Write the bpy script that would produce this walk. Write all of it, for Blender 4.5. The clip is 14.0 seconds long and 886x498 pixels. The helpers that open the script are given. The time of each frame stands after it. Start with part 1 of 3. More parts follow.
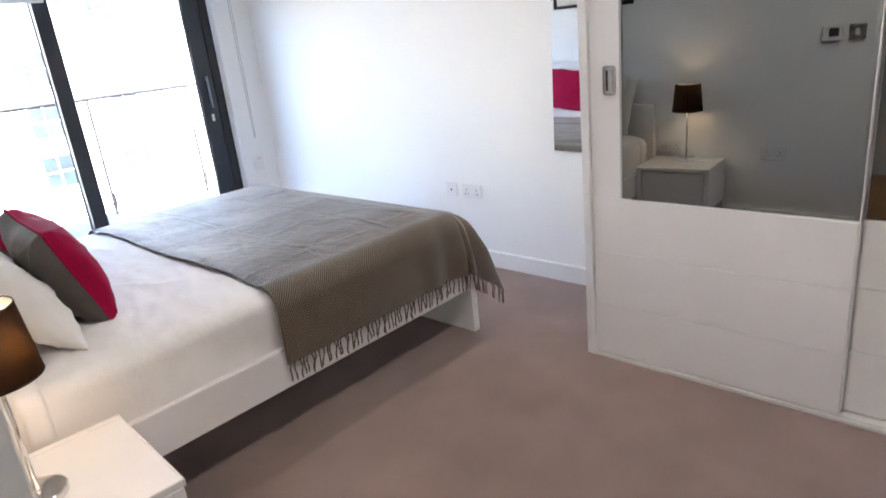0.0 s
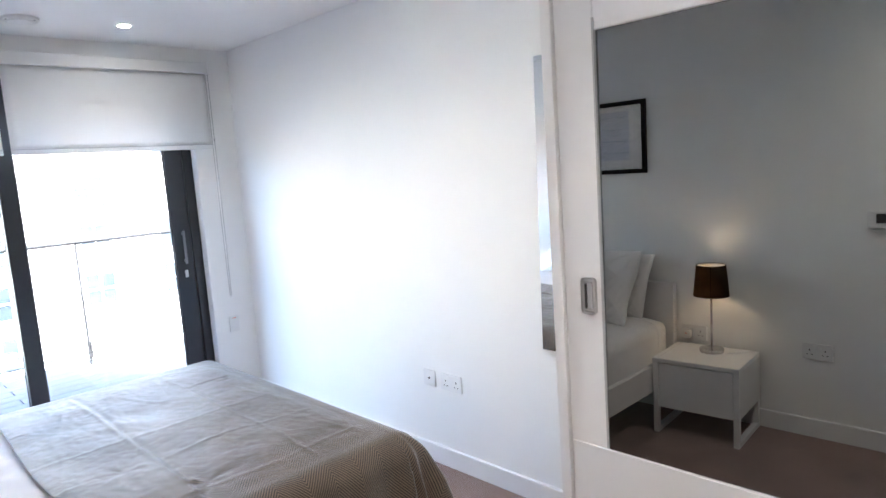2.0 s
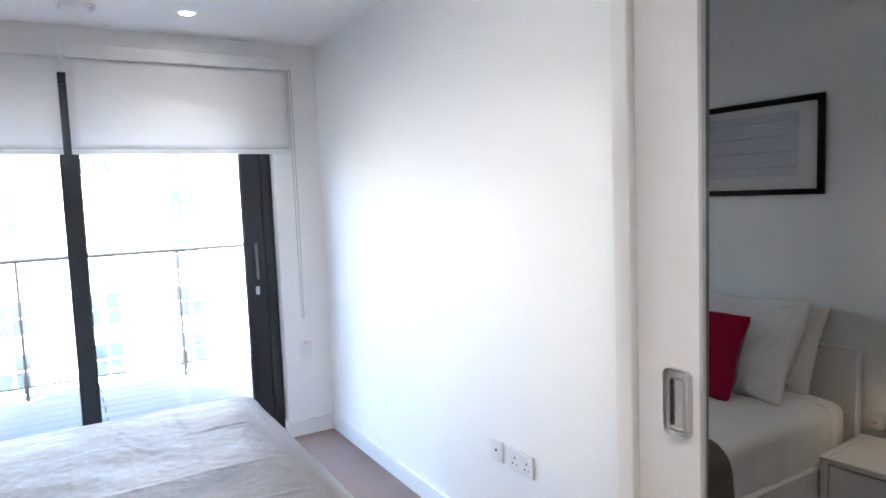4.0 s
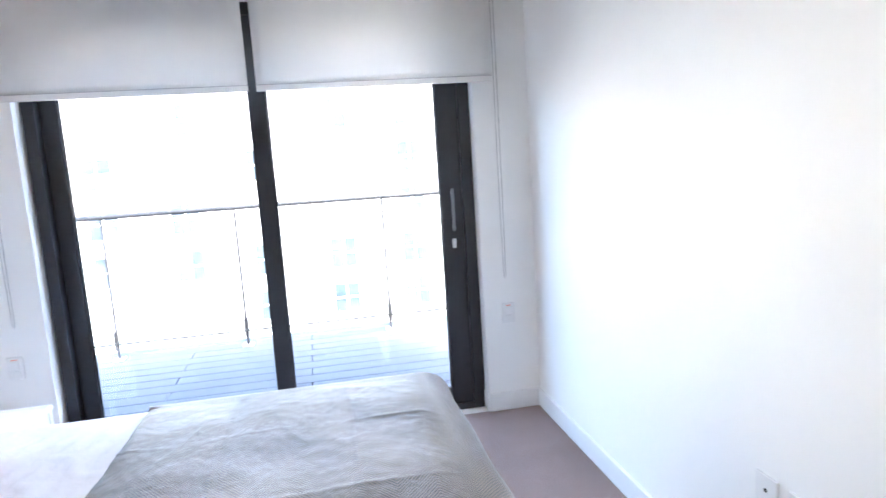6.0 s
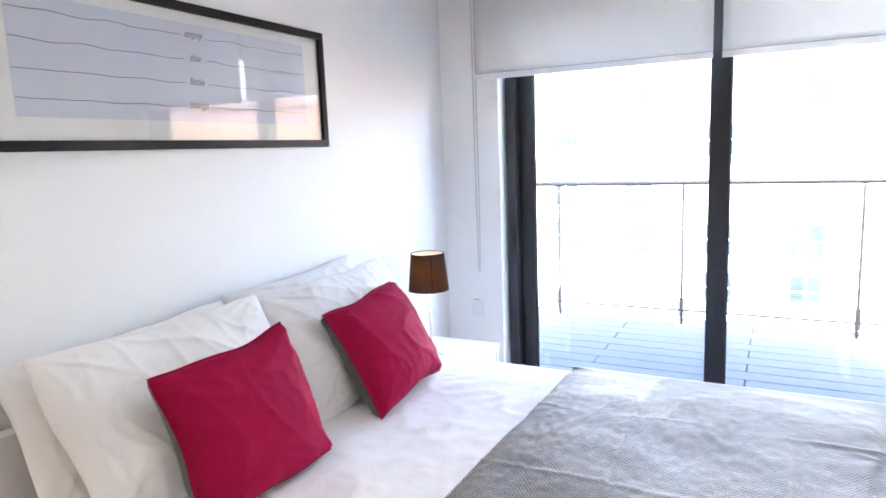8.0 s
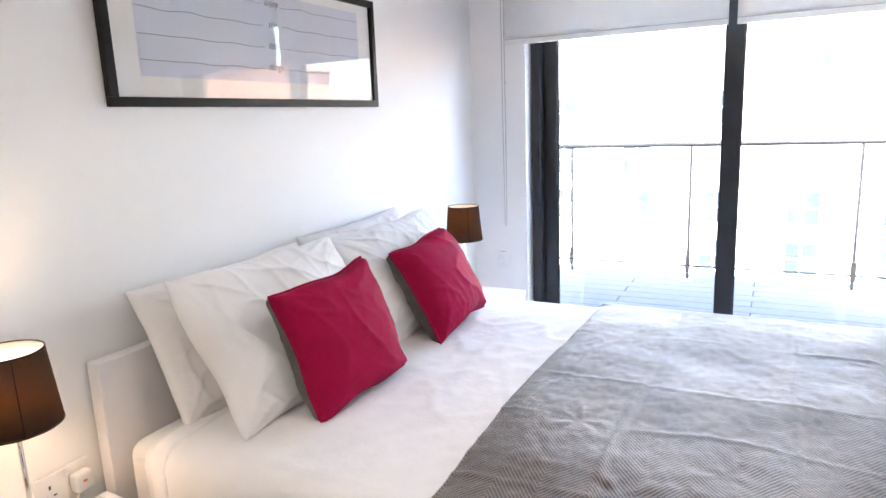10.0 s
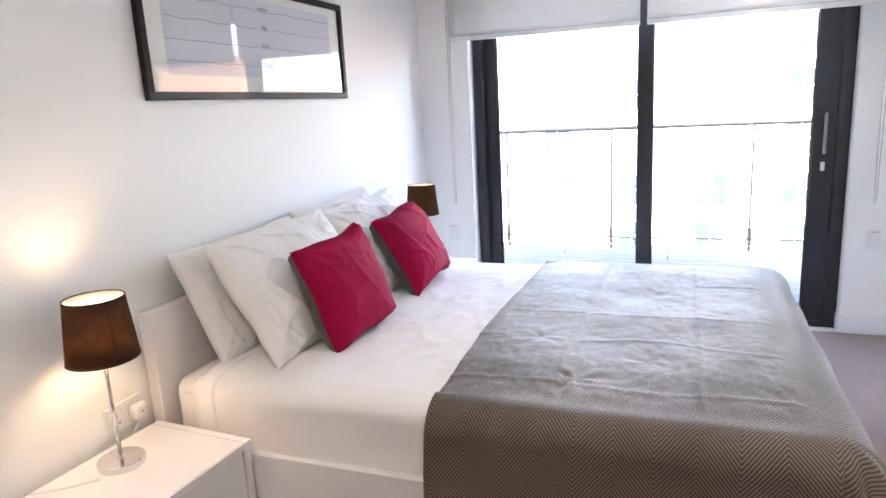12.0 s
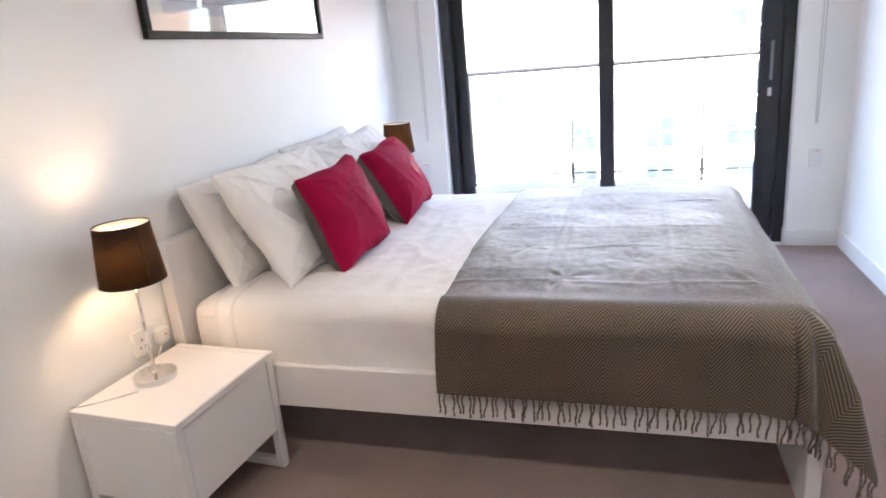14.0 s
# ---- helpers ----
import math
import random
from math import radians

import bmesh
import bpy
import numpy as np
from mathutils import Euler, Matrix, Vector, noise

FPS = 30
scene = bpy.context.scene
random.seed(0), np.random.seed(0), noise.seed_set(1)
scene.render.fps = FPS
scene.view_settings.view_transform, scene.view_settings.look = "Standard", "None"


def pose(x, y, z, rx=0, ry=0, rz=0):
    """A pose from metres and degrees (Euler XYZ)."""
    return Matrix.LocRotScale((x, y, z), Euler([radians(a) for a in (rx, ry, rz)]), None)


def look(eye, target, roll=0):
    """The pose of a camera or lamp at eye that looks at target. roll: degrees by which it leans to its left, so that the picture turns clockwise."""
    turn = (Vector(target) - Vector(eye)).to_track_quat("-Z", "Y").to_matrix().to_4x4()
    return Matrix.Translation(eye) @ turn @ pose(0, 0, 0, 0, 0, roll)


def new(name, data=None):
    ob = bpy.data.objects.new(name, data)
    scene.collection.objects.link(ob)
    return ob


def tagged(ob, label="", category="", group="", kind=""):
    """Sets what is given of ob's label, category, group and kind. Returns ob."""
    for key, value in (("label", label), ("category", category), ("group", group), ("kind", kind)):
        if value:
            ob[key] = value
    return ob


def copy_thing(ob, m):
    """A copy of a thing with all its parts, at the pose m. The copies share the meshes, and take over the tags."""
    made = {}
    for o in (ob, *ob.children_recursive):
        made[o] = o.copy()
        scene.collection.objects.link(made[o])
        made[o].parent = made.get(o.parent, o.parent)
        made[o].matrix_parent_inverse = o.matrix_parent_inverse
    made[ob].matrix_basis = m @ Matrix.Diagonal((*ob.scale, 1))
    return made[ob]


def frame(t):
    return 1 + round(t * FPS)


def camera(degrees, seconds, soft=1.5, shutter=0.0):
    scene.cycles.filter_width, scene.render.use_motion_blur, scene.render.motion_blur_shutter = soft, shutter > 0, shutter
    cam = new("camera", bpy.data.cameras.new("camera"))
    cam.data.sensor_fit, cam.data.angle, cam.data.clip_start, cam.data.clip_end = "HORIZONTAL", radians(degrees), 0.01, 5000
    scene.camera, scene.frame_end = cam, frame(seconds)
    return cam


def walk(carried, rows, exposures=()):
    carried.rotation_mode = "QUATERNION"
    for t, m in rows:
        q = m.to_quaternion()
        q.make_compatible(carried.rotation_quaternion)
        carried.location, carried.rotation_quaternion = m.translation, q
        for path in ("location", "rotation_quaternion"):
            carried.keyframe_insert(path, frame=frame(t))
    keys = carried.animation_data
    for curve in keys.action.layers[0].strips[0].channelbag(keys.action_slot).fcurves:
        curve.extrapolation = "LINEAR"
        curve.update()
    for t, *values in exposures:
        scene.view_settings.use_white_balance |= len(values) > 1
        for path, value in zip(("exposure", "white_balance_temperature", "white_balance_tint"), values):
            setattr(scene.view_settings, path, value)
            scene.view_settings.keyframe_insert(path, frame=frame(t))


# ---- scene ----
cam = camera(68.9, 14.0, shutter=0.2)
PATH = [
    (0, (0.214, -0.149, 1.395), (-1.095, 1.218, 0.75), -6.1),
    (0.5, (0.129, 0.004, 1.457), (-1.244, 1.393, 1.021), -4.3),
    (1, (0.083, 0.125, 1.497), (-1.257, 1.568, 1.15), -6.2),
    (1.5, (0.05, 0.311, 1.52), (-1.356, 1.705, 1.239), -5.0),
    (2, (0.038, 0.532, 1.542), (-1.392, 1.907, 1.289), -4.0),
    (2.2, (0.025, 0.62, 1.502), (-1.418, 1.977, 1.225), -4.2),
    (4.3, (-0.378, 1.345, 1.482), (-2.166, 2.229, 1.323), -1.3),
    (4.5, (-0.413, 1.382, 1.488), (-2.246, 2.159, 1.294), -1.2),
    (5, (-0.557, 1.440, 1.468), (-2.434, 2.069, 1.190), -2.6),
    (5.5, (-0.76, 1.525, 1.433), (-2.66, 2.112, 1.218), -3.6),
    (6, (-0.942, 1.574, 1.416), (-2.885, 1.949, 1.127), -3.7),
    (6.5, (-1.043, 1.617, 1.424), (-3.025, 1.573, 1.16), -2.4),
    (7, (-1.064, 1.615, 1.416), (-3.002, 1.203, 1.148), -1.9),
    (7.5, (-1.061, 1.612, 1.408), (-2.908, 0.898, 1.128), -1.8),
    (8, (-1.036, 1.592, 1.406), (-2.788, 0.674, 1.109), -2.2),
    (8.2, (-1.025, 1.58, 1.404), (-2.748, 0.609, 1.105), -2.0),
    (10.5, (-0.577, 1.545, 1.371), (-2.324, 0.664, 0.959), -2.6),
    (11, (-0.463, 1.542, 1.367), (-2.222, 0.687, 0.948), -3.4),
    (11.5, (-0.304, 1.557, 1.358), (-2.096, 0.795, 0.902), -3.4),
    (12, (-0.197, 1.571, 1.375), (-2.022, 0.876, 0.946), -3.1),
    (12.5, (-0.122, 1.553, 1.362), (-2.0, 1.027, 0.919), -3.5),
    (13, (-0.031, 1.517, 1.35), (-1.932, 1.126, 0.869), -4.0),
    (13.5, (0.033, 1.524, 1.327), (-1.866, 1.162, 0.816), -4.6),
    (14, (0.044, 1.506, 1.312), (-1.787, 0.941, 0.739), -5.0),
]
EXPOSURES = [(0.0, 4.66, 6150, 9), (2.2, 4.78, 6050, 8), (4.3, 4.73, 6050, 8), (8.2, 4.84, 6200, 10), (10.5, 4.80, 6400, 11), (14.0, 4.70, 6450, 12)]
walk(cam, [(t, look(eye, target, roll)) for t, eye, target, roll in PATH], EXPOSURES)

# ---- light ----
world = bpy.data.worlds.new("sky")
scene.world = world
world.use_nodes = True
wn = world.node_tree.nodes
sky = wn.new("ShaderNodeTexSky")
sky.sky_type, sky.sun_disc = "NISHITA", False
sky.sun_elevation, sky.sun_rotation = radians(50), radians(70)
sky.dust_density = 4.0
wn["Background"].inputs["Strength"].default_value = 0.15
world.node_tree.links.new(sky.outputs[0], wn["Background"].inputs["Color"])
sun = new("sun", bpy.data.lights.new("sun", "SUN"))
sun.data.energy, sun.data.angle, sun.data.color = 1.0, radians(12), (1.0, 0.96, 0.9)
sun.matrix_world = look((30, 12, 40), (0, 0, 0))
# ---- plan ----
XW, YF, YH, XE, ZC = -4.241, 2.712, -0.06, 0.95, 2.43


# ---- materials ----
def material(name, colour, rough=0.5, metal=0.0, grain=0.0, grain_scale=40.0, stain=0.0, stain_scale=2.0, bump=0.0, bump_scale=200.0, spec=0.5, sheen=0.0):
    """A surface with grain and stains at two scales and a fine relief, in object space."""
    m = bpy.data.materials.new(name)
    m.use_nodes = True
    n, l = m.node_tree.nodes, m.node_tree.links
    b = n["Principled BSDF"]
    b.inputs["Roughness"].default_value, b.inputs["Metallic"].default_value = rough, metal
    b.inputs["Specular IOR Level"].default_value = spec
    b.inputs["Sheen Weight"].default_value = sheen
    b.inputs["Sheen Roughness"].default_value = 0.45
    b.inputs["Base Color"].default_value = (*colour, 1)
    geo = n.new("ShaderNodeNewGeometry")
    out = None
    for amount, scale in ((grain, grain_scale), (stain, stain_scale)):
        if not amount:
            continue
        t = n.new("ShaderNodeTexNoise")
        t.inputs["Scale"].default_value, t.inputs["Detail"].default_value = scale, 4
        l.new(geo.outputs["Position"], t.inputs["Vector"])
        r = n.new("ShaderNodeMapRange")
        r.inputs["From Min"].default_value, r.inputs["From Max"].default_value = 0.3, 0.7
        r.inputs["To Min"].default_value, r.inputs["To Max"].default_value = 1 - amount, 1 + amount
        l.new(t.outputs["Fac"], r.inputs["Value"])
        if out is None:
            out = r.outputs["Result"]
        else:
            mu = n.new("ShaderNodeMath")
            mu.operation = "MULTIPLY"
            l.new(out, mu.inputs[0]), l.new(r.outputs["Result"], mu.inputs[1])
            out = mu.outputs[0]
    if out is not None:
        v = n.new("ShaderNodeVectorMath")
        v.operation = "SCALE"
        v.inputs[0].default_value = colour
        l.new(out, v.inputs["Scale"])
        l.new(v.outputs[0], b.inputs["Base Color"])
    if bump:
        t = n.new("ShaderNodeTexNoise")
        t.inputs["Scale"].default_value, t.inputs["Detail"].default_value = bump_scale, 3
        l.new(geo.outputs["Position"], t.inputs["Vector"])
        bp = n.new("ShaderNodeBump")
        bp.inputs["Strength"].default_value, bp.inputs["Distance"].default_value = bump, 0.004
        l.new(t.outputs["Fac"], bp.inputs["Height"])
        l.new(bp.outputs[0], b.inputs["Normal"])
    return m


def clear_glass(name, tint=(1, 1, 1), ior=1.45):
    m = bpy.data.materials.new(name)
    m.use_nodes = True
    n, l = m.node_tree.nodes, m.node_tree.links
    n.remove(n["Principled BSDF"])
    mix, tr, gl, lw = n.new("ShaderNodeMixShader"), n.new("ShaderNodeBsdfTransparent"), n.new("ShaderNodeBsdfGlossy"), n.new("ShaderNodeLayerWeight")
    tr.inputs["Color"].default_value, gl.inputs["Roughness"].default_value = (*tint, 1), 0.0
    lw.inputs["Blend"].default_value = 0.5
    pw, fr = n.new("ShaderNodeMath"), n.new("ShaderNodeMath")
    f0 = ((ior - 1) / (ior + 1)) ** 2
    pw.operation, pw.inputs[1].default_value = "POWER", 5.0
    fr.operation, fr.inputs[1].default_value, fr.inputs[2].default_value = "MULTIPLY_ADD", 1 - f0, f0
    l.new(lw.outputs["Facing"], pw.inputs[0]), l.new(pw.outputs[0], fr.inputs[0])
    l.new(fr.outputs[0], mix.inputs[0]), l.new(tr.outputs[0], mix.inputs[1]), l.new(gl.outputs[0], mix.inputs[2])
    l.new(mix.outputs[0], n["Material Output"].inputs["Surface"])
    return m


def cloth_thin(name, colour, through_colour, share, grain_scale=900):
    """Woven cloth that lets some light through."""
    m = material(name, colour, 0.9, grain=0.08, grain_scale=grain_scale, stain=0.03, stain_scale=6)
    n, l = m.node_tree.nodes, m.node_tree.links
    mix, tr = n.new("ShaderNodeMixShader"), n.new("ShaderNodeBsdfTranslucent")
    tr.inputs["Color"].default_value = (*through_colour, 1)
    mix.inputs[0].default_value = share
    l.new(n["Principled BSDF"].outputs[0], mix.inputs[1]), l.new(tr.outputs[0], mix.inputs[2])
    l.new(mix.outputs[0], n["Material Output"].inputs["Surface"])
    return m


def herringbone(name):
    """Twill of dark and light diagonals that turn round in columns; the cloth's own metres are its UVs."""
    m = material(name, (0.2, 0.17, 0.14), 0.52, bump=0.4, bump_scale=350, sheen=0.45)
    n, l = m.node_tree.nodes, m.node_tree.links
    uv, sep = n.new("ShaderNodeUVMap"), n.new("ShaderNodeSeparateXYZ")
    uv.uv_map = "UVMap"
    l.new(uv.outputs[0], sep.inputs[0])

    def math(op, a, b=None):
        k = n.new("ShaderNodeMath")
        k.operation = op
        for i, s in enumerate((a, b)):
            if s is None:
                continue
            if isinstance(s, (int, float)):
                k.inputs[i].default_value = s
            else:
                l.new(s, k.inputs[i])
        return k.outputs[0]
    column = math("PINGPONG", sep.outputs[1], 0.095)
    along = math("ADD", sep.outputs[0], math("MULTIPLY", column, 1.25))
    stripe = math("PINGPONG", along, 0.0062)
    fac = math("DIVIDE", stripe, 0.0062)
    noise_t = n.new("ShaderNodeTexNoise")
    noise_t.inputs["Scale"].default_value = 9
    l.new(uv.outputs[0], noise_t.inputs["Vector"])
    ramp = n.new("ShaderNodeValToRGB")
    ramp.color_ramp.elements[0].position, ramp.color_ramp.elements[1].position = 0.3, 0.7
    ramp.color_ramp.elements[0].color, ramp.color_ramp.elements[1].color = (0.02, 0.0142, 0.0095, 1), (0.165, 0.119, 0.076, 1)
    l.new(fac, ramp.inputs[0])
    v = n.new("ShaderNodeVectorMath")
    v.operation = "SCALE"
    l.new(ramp.outputs[0], v.inputs[0])
    patch = n.new("ShaderNodeTexNoise")
    patch.inputs["Scale"].default_value, patch.inputs["Detail"].default_value = 3.2, 6
    l.new(uv.outputs[0], patch.inputs["Vector"])
    shade = math("ADD", math("MULTIPLY", noise_t.outputs["Fac"], 0.5), math("MULTIPLY", patch.outputs["Fac"], 0.9))
    l.new(math("ADD", shade, 0.3), v.inputs["Scale"])
    rough = math("ADD", math("MULTIPLY", patch.outputs["Fac"], -0.5), 0.78)
    l.new(rough, n["Principled BSDF"].inputs["Roughness"])
    l.new(v.outputs[0], n["Principled BSDF"].inputs["Base Color"])
    return m


WALL = material("wall_paint", (0.86, 0.86, 0.85), 0.6, stain=0.012, stain_scale=1.5, bump=0.06, bump_scale=260)
CEIL = material("ceiling_paint", (0.88, 0.88, 0.87), 0.8, stain=0.01, bump=0.05, bump_scale=200)
TRIM = material("trim_paint", (0.82, 0.82, 0.82), 0.35, stain=0.015, stain_scale=6)
CARPET = material("carpet", (0.280, 0.196, 0.174), 0.95, grain=0.22, grain_scale=420, stain=0.15, stain_scale=3.5, bump=1.0, bump_scale=520, spec=0.1, sheen=0.3)
LACQUER = material("white_lacquer", (0.8, 0.79, 0.79), 0.3, stain=0.015, stain_scale=4)
BEDWHITE = material("white_foil", (0.78, 0.76, 0.76), 0.4, stain=0.02, stain_scale=5)
EDGE = material("worn_white_edge", (0.75, 0.74, 0.73), 0.45, stain=0.03, stain_scale=10)
LINEN = material("white_cotton", (0.82, 0.8, 0.79), 0.9, grain=0.015, grain_scale=600, stain=0.02, stain_scale=8, bump=0.25, bump_scale=60, spec=0.15, sheen=0.15)
SLIP = material("pillow_cotton", (0.83, 0.815, 0.8), 0.9, stain=0.02, stain_scale=8, bump=0.3, bump_scale=45, spec=0.15, sheen=0.15)
RED = material("crimson_velvet", (0.32, 0.004, 0.044), 0.7, grain=0.1, grain_scale=300, stain=0.06, stain_scale=18, bump=0.3, bump_scale=300, spec=0.08)
GREYFELT = material("grey_velvet", (0.11, 0.095, 0.085), 0.85, grain=0.1, grain_scale=300, stain=0.1, stain_scale=15, bump=0.3, bump_scale=300, spec=0.2, sheen=0.3)
THROW = herringbone("herringbone_wool")
TASSEL = material("tassel_wool", (0.15, 0.12, 0.095), 0.95, grain=0.15, grain_scale=300, bump=0.6, bump_scale=400, spec=0.1)
ANTHRACITE = material("anthracite_powder_coat", (0.018, 0.0195, 0.024), 0.4, grain=0.06, grain_scale=500, stain=0.06, stain_scale=4)
GASKET = material("black_rubber", (0.01, 0.01, 0.01), 0.7)
GALV = material("galvanised_steel", (0.014, 0.015, 0.018), 0.6, 0.0, grain=0.1, grain_scale=80)
PEWTER = material("dull_pewter", (0.2, 0.2, 0.21), 0.4, 1.0, grain=0.05, grain_scale=200)
STEEL = material("brushed_steel", (0.6, 0.6, 0.6), 0.3, 1.0, grain=0.05, grain_scale=200)
CORD = material("grey_white_cord", (0.5, 0.5, 0.5), 0.5)
CHROME = material("chrome", (0.75, 0.74, 0.73), 0.12, 1.0, stain=0.03, stain_scale=20)
PLASTIC = material("white_plastic", (0.8, 0.8, 0.8), 0.3, stain=0.01, stain_scale=20)
DARKHOLE = material("dark_slot", (0.03, 0.03, 0.03), 0.6)
GREYLINE = material("pale_grey_line", (0.45, 0.45, 0.46), 0.6)
ORANGE = material("orange_neon", (0.8, 0.22, 0.08), 0.4)
SILVER = material("mirror_silver", (0.86, 0.88, 0.88), 0.0, 1.0)
SMOKED = material("smoked_mirror_silver", (0.245, 0.255, 0.255), 0.0, 1.0)
SHADE = cloth_thin("dark_brown_shade_cloth", (0.035, 0.024, 0.018), (0.40, 0.29, 0.19), 0.63)
LINING = cloth_thin("white_shade_lining", (0.85, 0.83, 0.78), (0.75, 0.65, 0.5), 0.35)
SHADETRIM = material("black_shade_trim", (0.012, 0.01, 0.009), 0.7)
BLIND = cloth_thin("white_blind_cloth", (0.80, 0.80, 0.79), (0.7, 0.7, 0.7), 0.3, 1200)
BLACKWOOD = material("black_wood", (0.009, 0.0085, 0.0085), 0.5, grain=0.2, grain_scale=60, spec=0.25)
MOUNT = material("mount_board", (0.86, 0.86, 0.83), 0.9, grain=0.01, grain_scale=300)
PAPER = material("blue_grey_paper", (0.68, 0.71, 0.79), 0.9, grain=0.02, grain_scale=200)
INK = material("grey_ink", (0.07, 0.07, 0.09), 0.8)
OAK = material("oak_floor", (0.36, 0.2, 0.09), 0.4, grain=0.15, grain_scale=30, stain=0.15, stain_scale=4)
DECK = material("grey_composite_board", (0.048, 0.054, 0.066), 0.8, grain=0.15, grain_scale=60, stain=0.12, stain_scale=3, bump=0.4, bump_scale=90)
RENDERED = material("pale_render", (0.68, 0.67, 0.66), 0.9, grain=0.03, grain_scale=8, stain=0.05, stain_scale=0.3)
BRICK = material("orange_brick", (0.46, 0.27, 0.18), 0.9, grain=0.12, grain_scale=9, stain=0.1, stain_scale=0.4)
FARGLASS = material("far_window_glass", (0.04, 0.055, 0.072), 0.6, spec=0.15, stain=0.45, stain_scale=0.6)
GROUND = material("asphalt", (0.06, 0.06, 0.06), 0.9, grain=0.2, grain_scale=10, stain=0.15, stain_scale=0.3)
GLASS = clear_glass("window_glass")
RAILGLASS = clear_glass("balustrade_glass", (0.93, 0.97, 0.96))
PICGLASS = clear_glass("picture_glass", (1, 1, 1), 1.6)

BULB = bpy.data.materials.new("warm_bulb")
BULB.use_nodes = True
BULB.node_tree.nodes["Principled BSDF"].inputs["Emission Color"].default_value = (1, 0.66, 0.34, 1)
BULB.node_tree.nodes["Principled BSDF"].inputs["Emission Strength"].default_value = 6
LED = bpy.data.materials.new("downlight_lens")
LED.use_nodes = True
LED.node_tree.nodes["Principled BSDF"].inputs["Emission Color"].default_value = (1, 0.93, 0.83, 1)
LED.node_tree.nodes["Principled BSDF"].inputs["Emission Strength"].default_value = 8


# ---- mesh helpers ----
def mesh(bm, name, mat, smooth=False):
    me = bpy.data.meshes.new(name)
    bmesh.ops.recalc_face_normals(bm, faces=bm.faces)
    bm.to_mesh(me)
    bm.free()
    for m in (mat if isinstance(mat, (list, tuple)) else [mat]):
        me.materials.append(m)
    if smooth:
        for p in me.polygons:
            p.use_smooth = True
    return me


def thing(name, label, category, at=(0, 0, 0), group="", kind=""):
    ob = new(name)
    ob.location = at
    ob.empty_display_size = 0.05
    return tagged(ob, label, category, group, kind)


def part(name, bm, mat, parent, label="", smooth=False):
    """Links a bmesh, in the parent's own space, as one mesh under it."""
    ob = new(name, mesh(bm, name, mat, smooth))
    ob.parent = parent
    return tagged(ob, label)


def solid(name, bm, mat, label, category, kind="", group="", smooth=False):
    return tagged(new(name, mesh(bm, name, mat, smooth)), label, category, group, kind)


def box(bm, x0, x1, y0, y1, z0, z1, bevel=0.0, seg=1):
    g = bmesh.ops.create_cube(bm, size=1.0)
    vs = g["verts"]
    for v in vs:
        v.co = Vector(((x0 + x1) / 2 + v.co.x * (x1 - x0), (y0 + y1) / 2 + v.co.y * (y1 - y0), (z0 + z1) / 2 + v.co.z * (z1 - z0)))
    if bevel:
        edges = list({e for v in vs for e in v.link_edges})
        bmesh.ops.bevel(bm, geom=edges, offset=bevel, segments=seg, affect="EDGES", profile=0.5)
    return bm


def cuboid(x0, x1, y0, y1, z0, z1, bevel=0.0, seg=1):
    return box(bmesh.new(), x0, x1, y0, y1, z0, z1, bevel, seg)


def lathe(profile, n=40, close=False):
    """A body turned about z from (radius, height) pairs."""
    bm = bmesh.new()
    rings = []
    for r, z in profile:
        rings.append([bm.verts.new((max(r, 1e-5) * math.cos(2 * math.pi * i / n), max(r, 1e-5) * math.sin(2 * math.pi * i / n), z)) for i in range(n)])
    pairs = list(zip(rings, rings[1:])) + ([(rings[-1], rings[0])] if close else [])
    for a, b in pairs:
        for i in range(n):
            bm.faces.new((a[i], a[(i + 1) % n], b[(i + 1) % n], b[i]))
    if not close:
        for ring in (rings[0], rings[-1]):
            bm.faces.new(ring)
    return bm


def tube(bm, points, radius, n=6, flat=1.0):
    """A round rod along points."""
    rings = []
    for i, p in enumerate(points):
        a, b = Vector(points[max(i - 1, 0)]), Vector(points[min(i + 1, len(points) - 1)])
        d = (b - a).normalized()
        s = d.cross(Vector((0, 0, 1)) if abs(d.z) < 0.9 else Vector((0, 1, 0))).normalized()
        t = d.cross(s)
        rings.append([bm.verts.new(Vector(p) + radius * (math.cos(2 * math.pi * k / n) * s + flat * math.sin(2 * math.pi * k / n) * t)) for k in range(n)])
    for a, b in zip(rings, rings[1:]):
        for k in range(n):
            bm.faces.new((a[k], a[(k + 1) % n], b[(k + 1) % n], b[k]))
    bm.faces.new(rings[0]), bm.faces.new(rings[-1])
    return bm


def sheet(nu, nv, fn, uv=None, thick=0.0):
    """A grid of nu x nv faces at fn(u, v), u and v from 0 to 1."""
    bm = bmesh.new()
    layer = bm.loops.layers.uv.new("UVMap")
    grid = [[bm.verts.new(fn(i / nu, j / nv)) for j in range(nv + 1)] for i in range(nu + 1)]
    for i in range(nu):
        for j in range(nv):
            f = bm.faces.new((grid[i][j], grid[i + 1][j], grid[i + 1][j + 1], grid[i][j + 1]))
            if uv:
                for lp, (a, b) in zip(f.loops, ((i, j), (i + 1, j), (i + 1, j + 1), (i, j + 1))):
                    lp[layer].uv = uv(a / nu, b / nv)
    if thick:
        bmesh.ops.recalc_face_normals(bm, faces=bm.faces)
        bmesh.ops.solidify(bm, geom=list(bm.faces), thickness=thick)
    return bm


def nz(x, y, z=0.0, s=1.0):
    return noise.noise(Vector((x * s, y * s, z * s)))


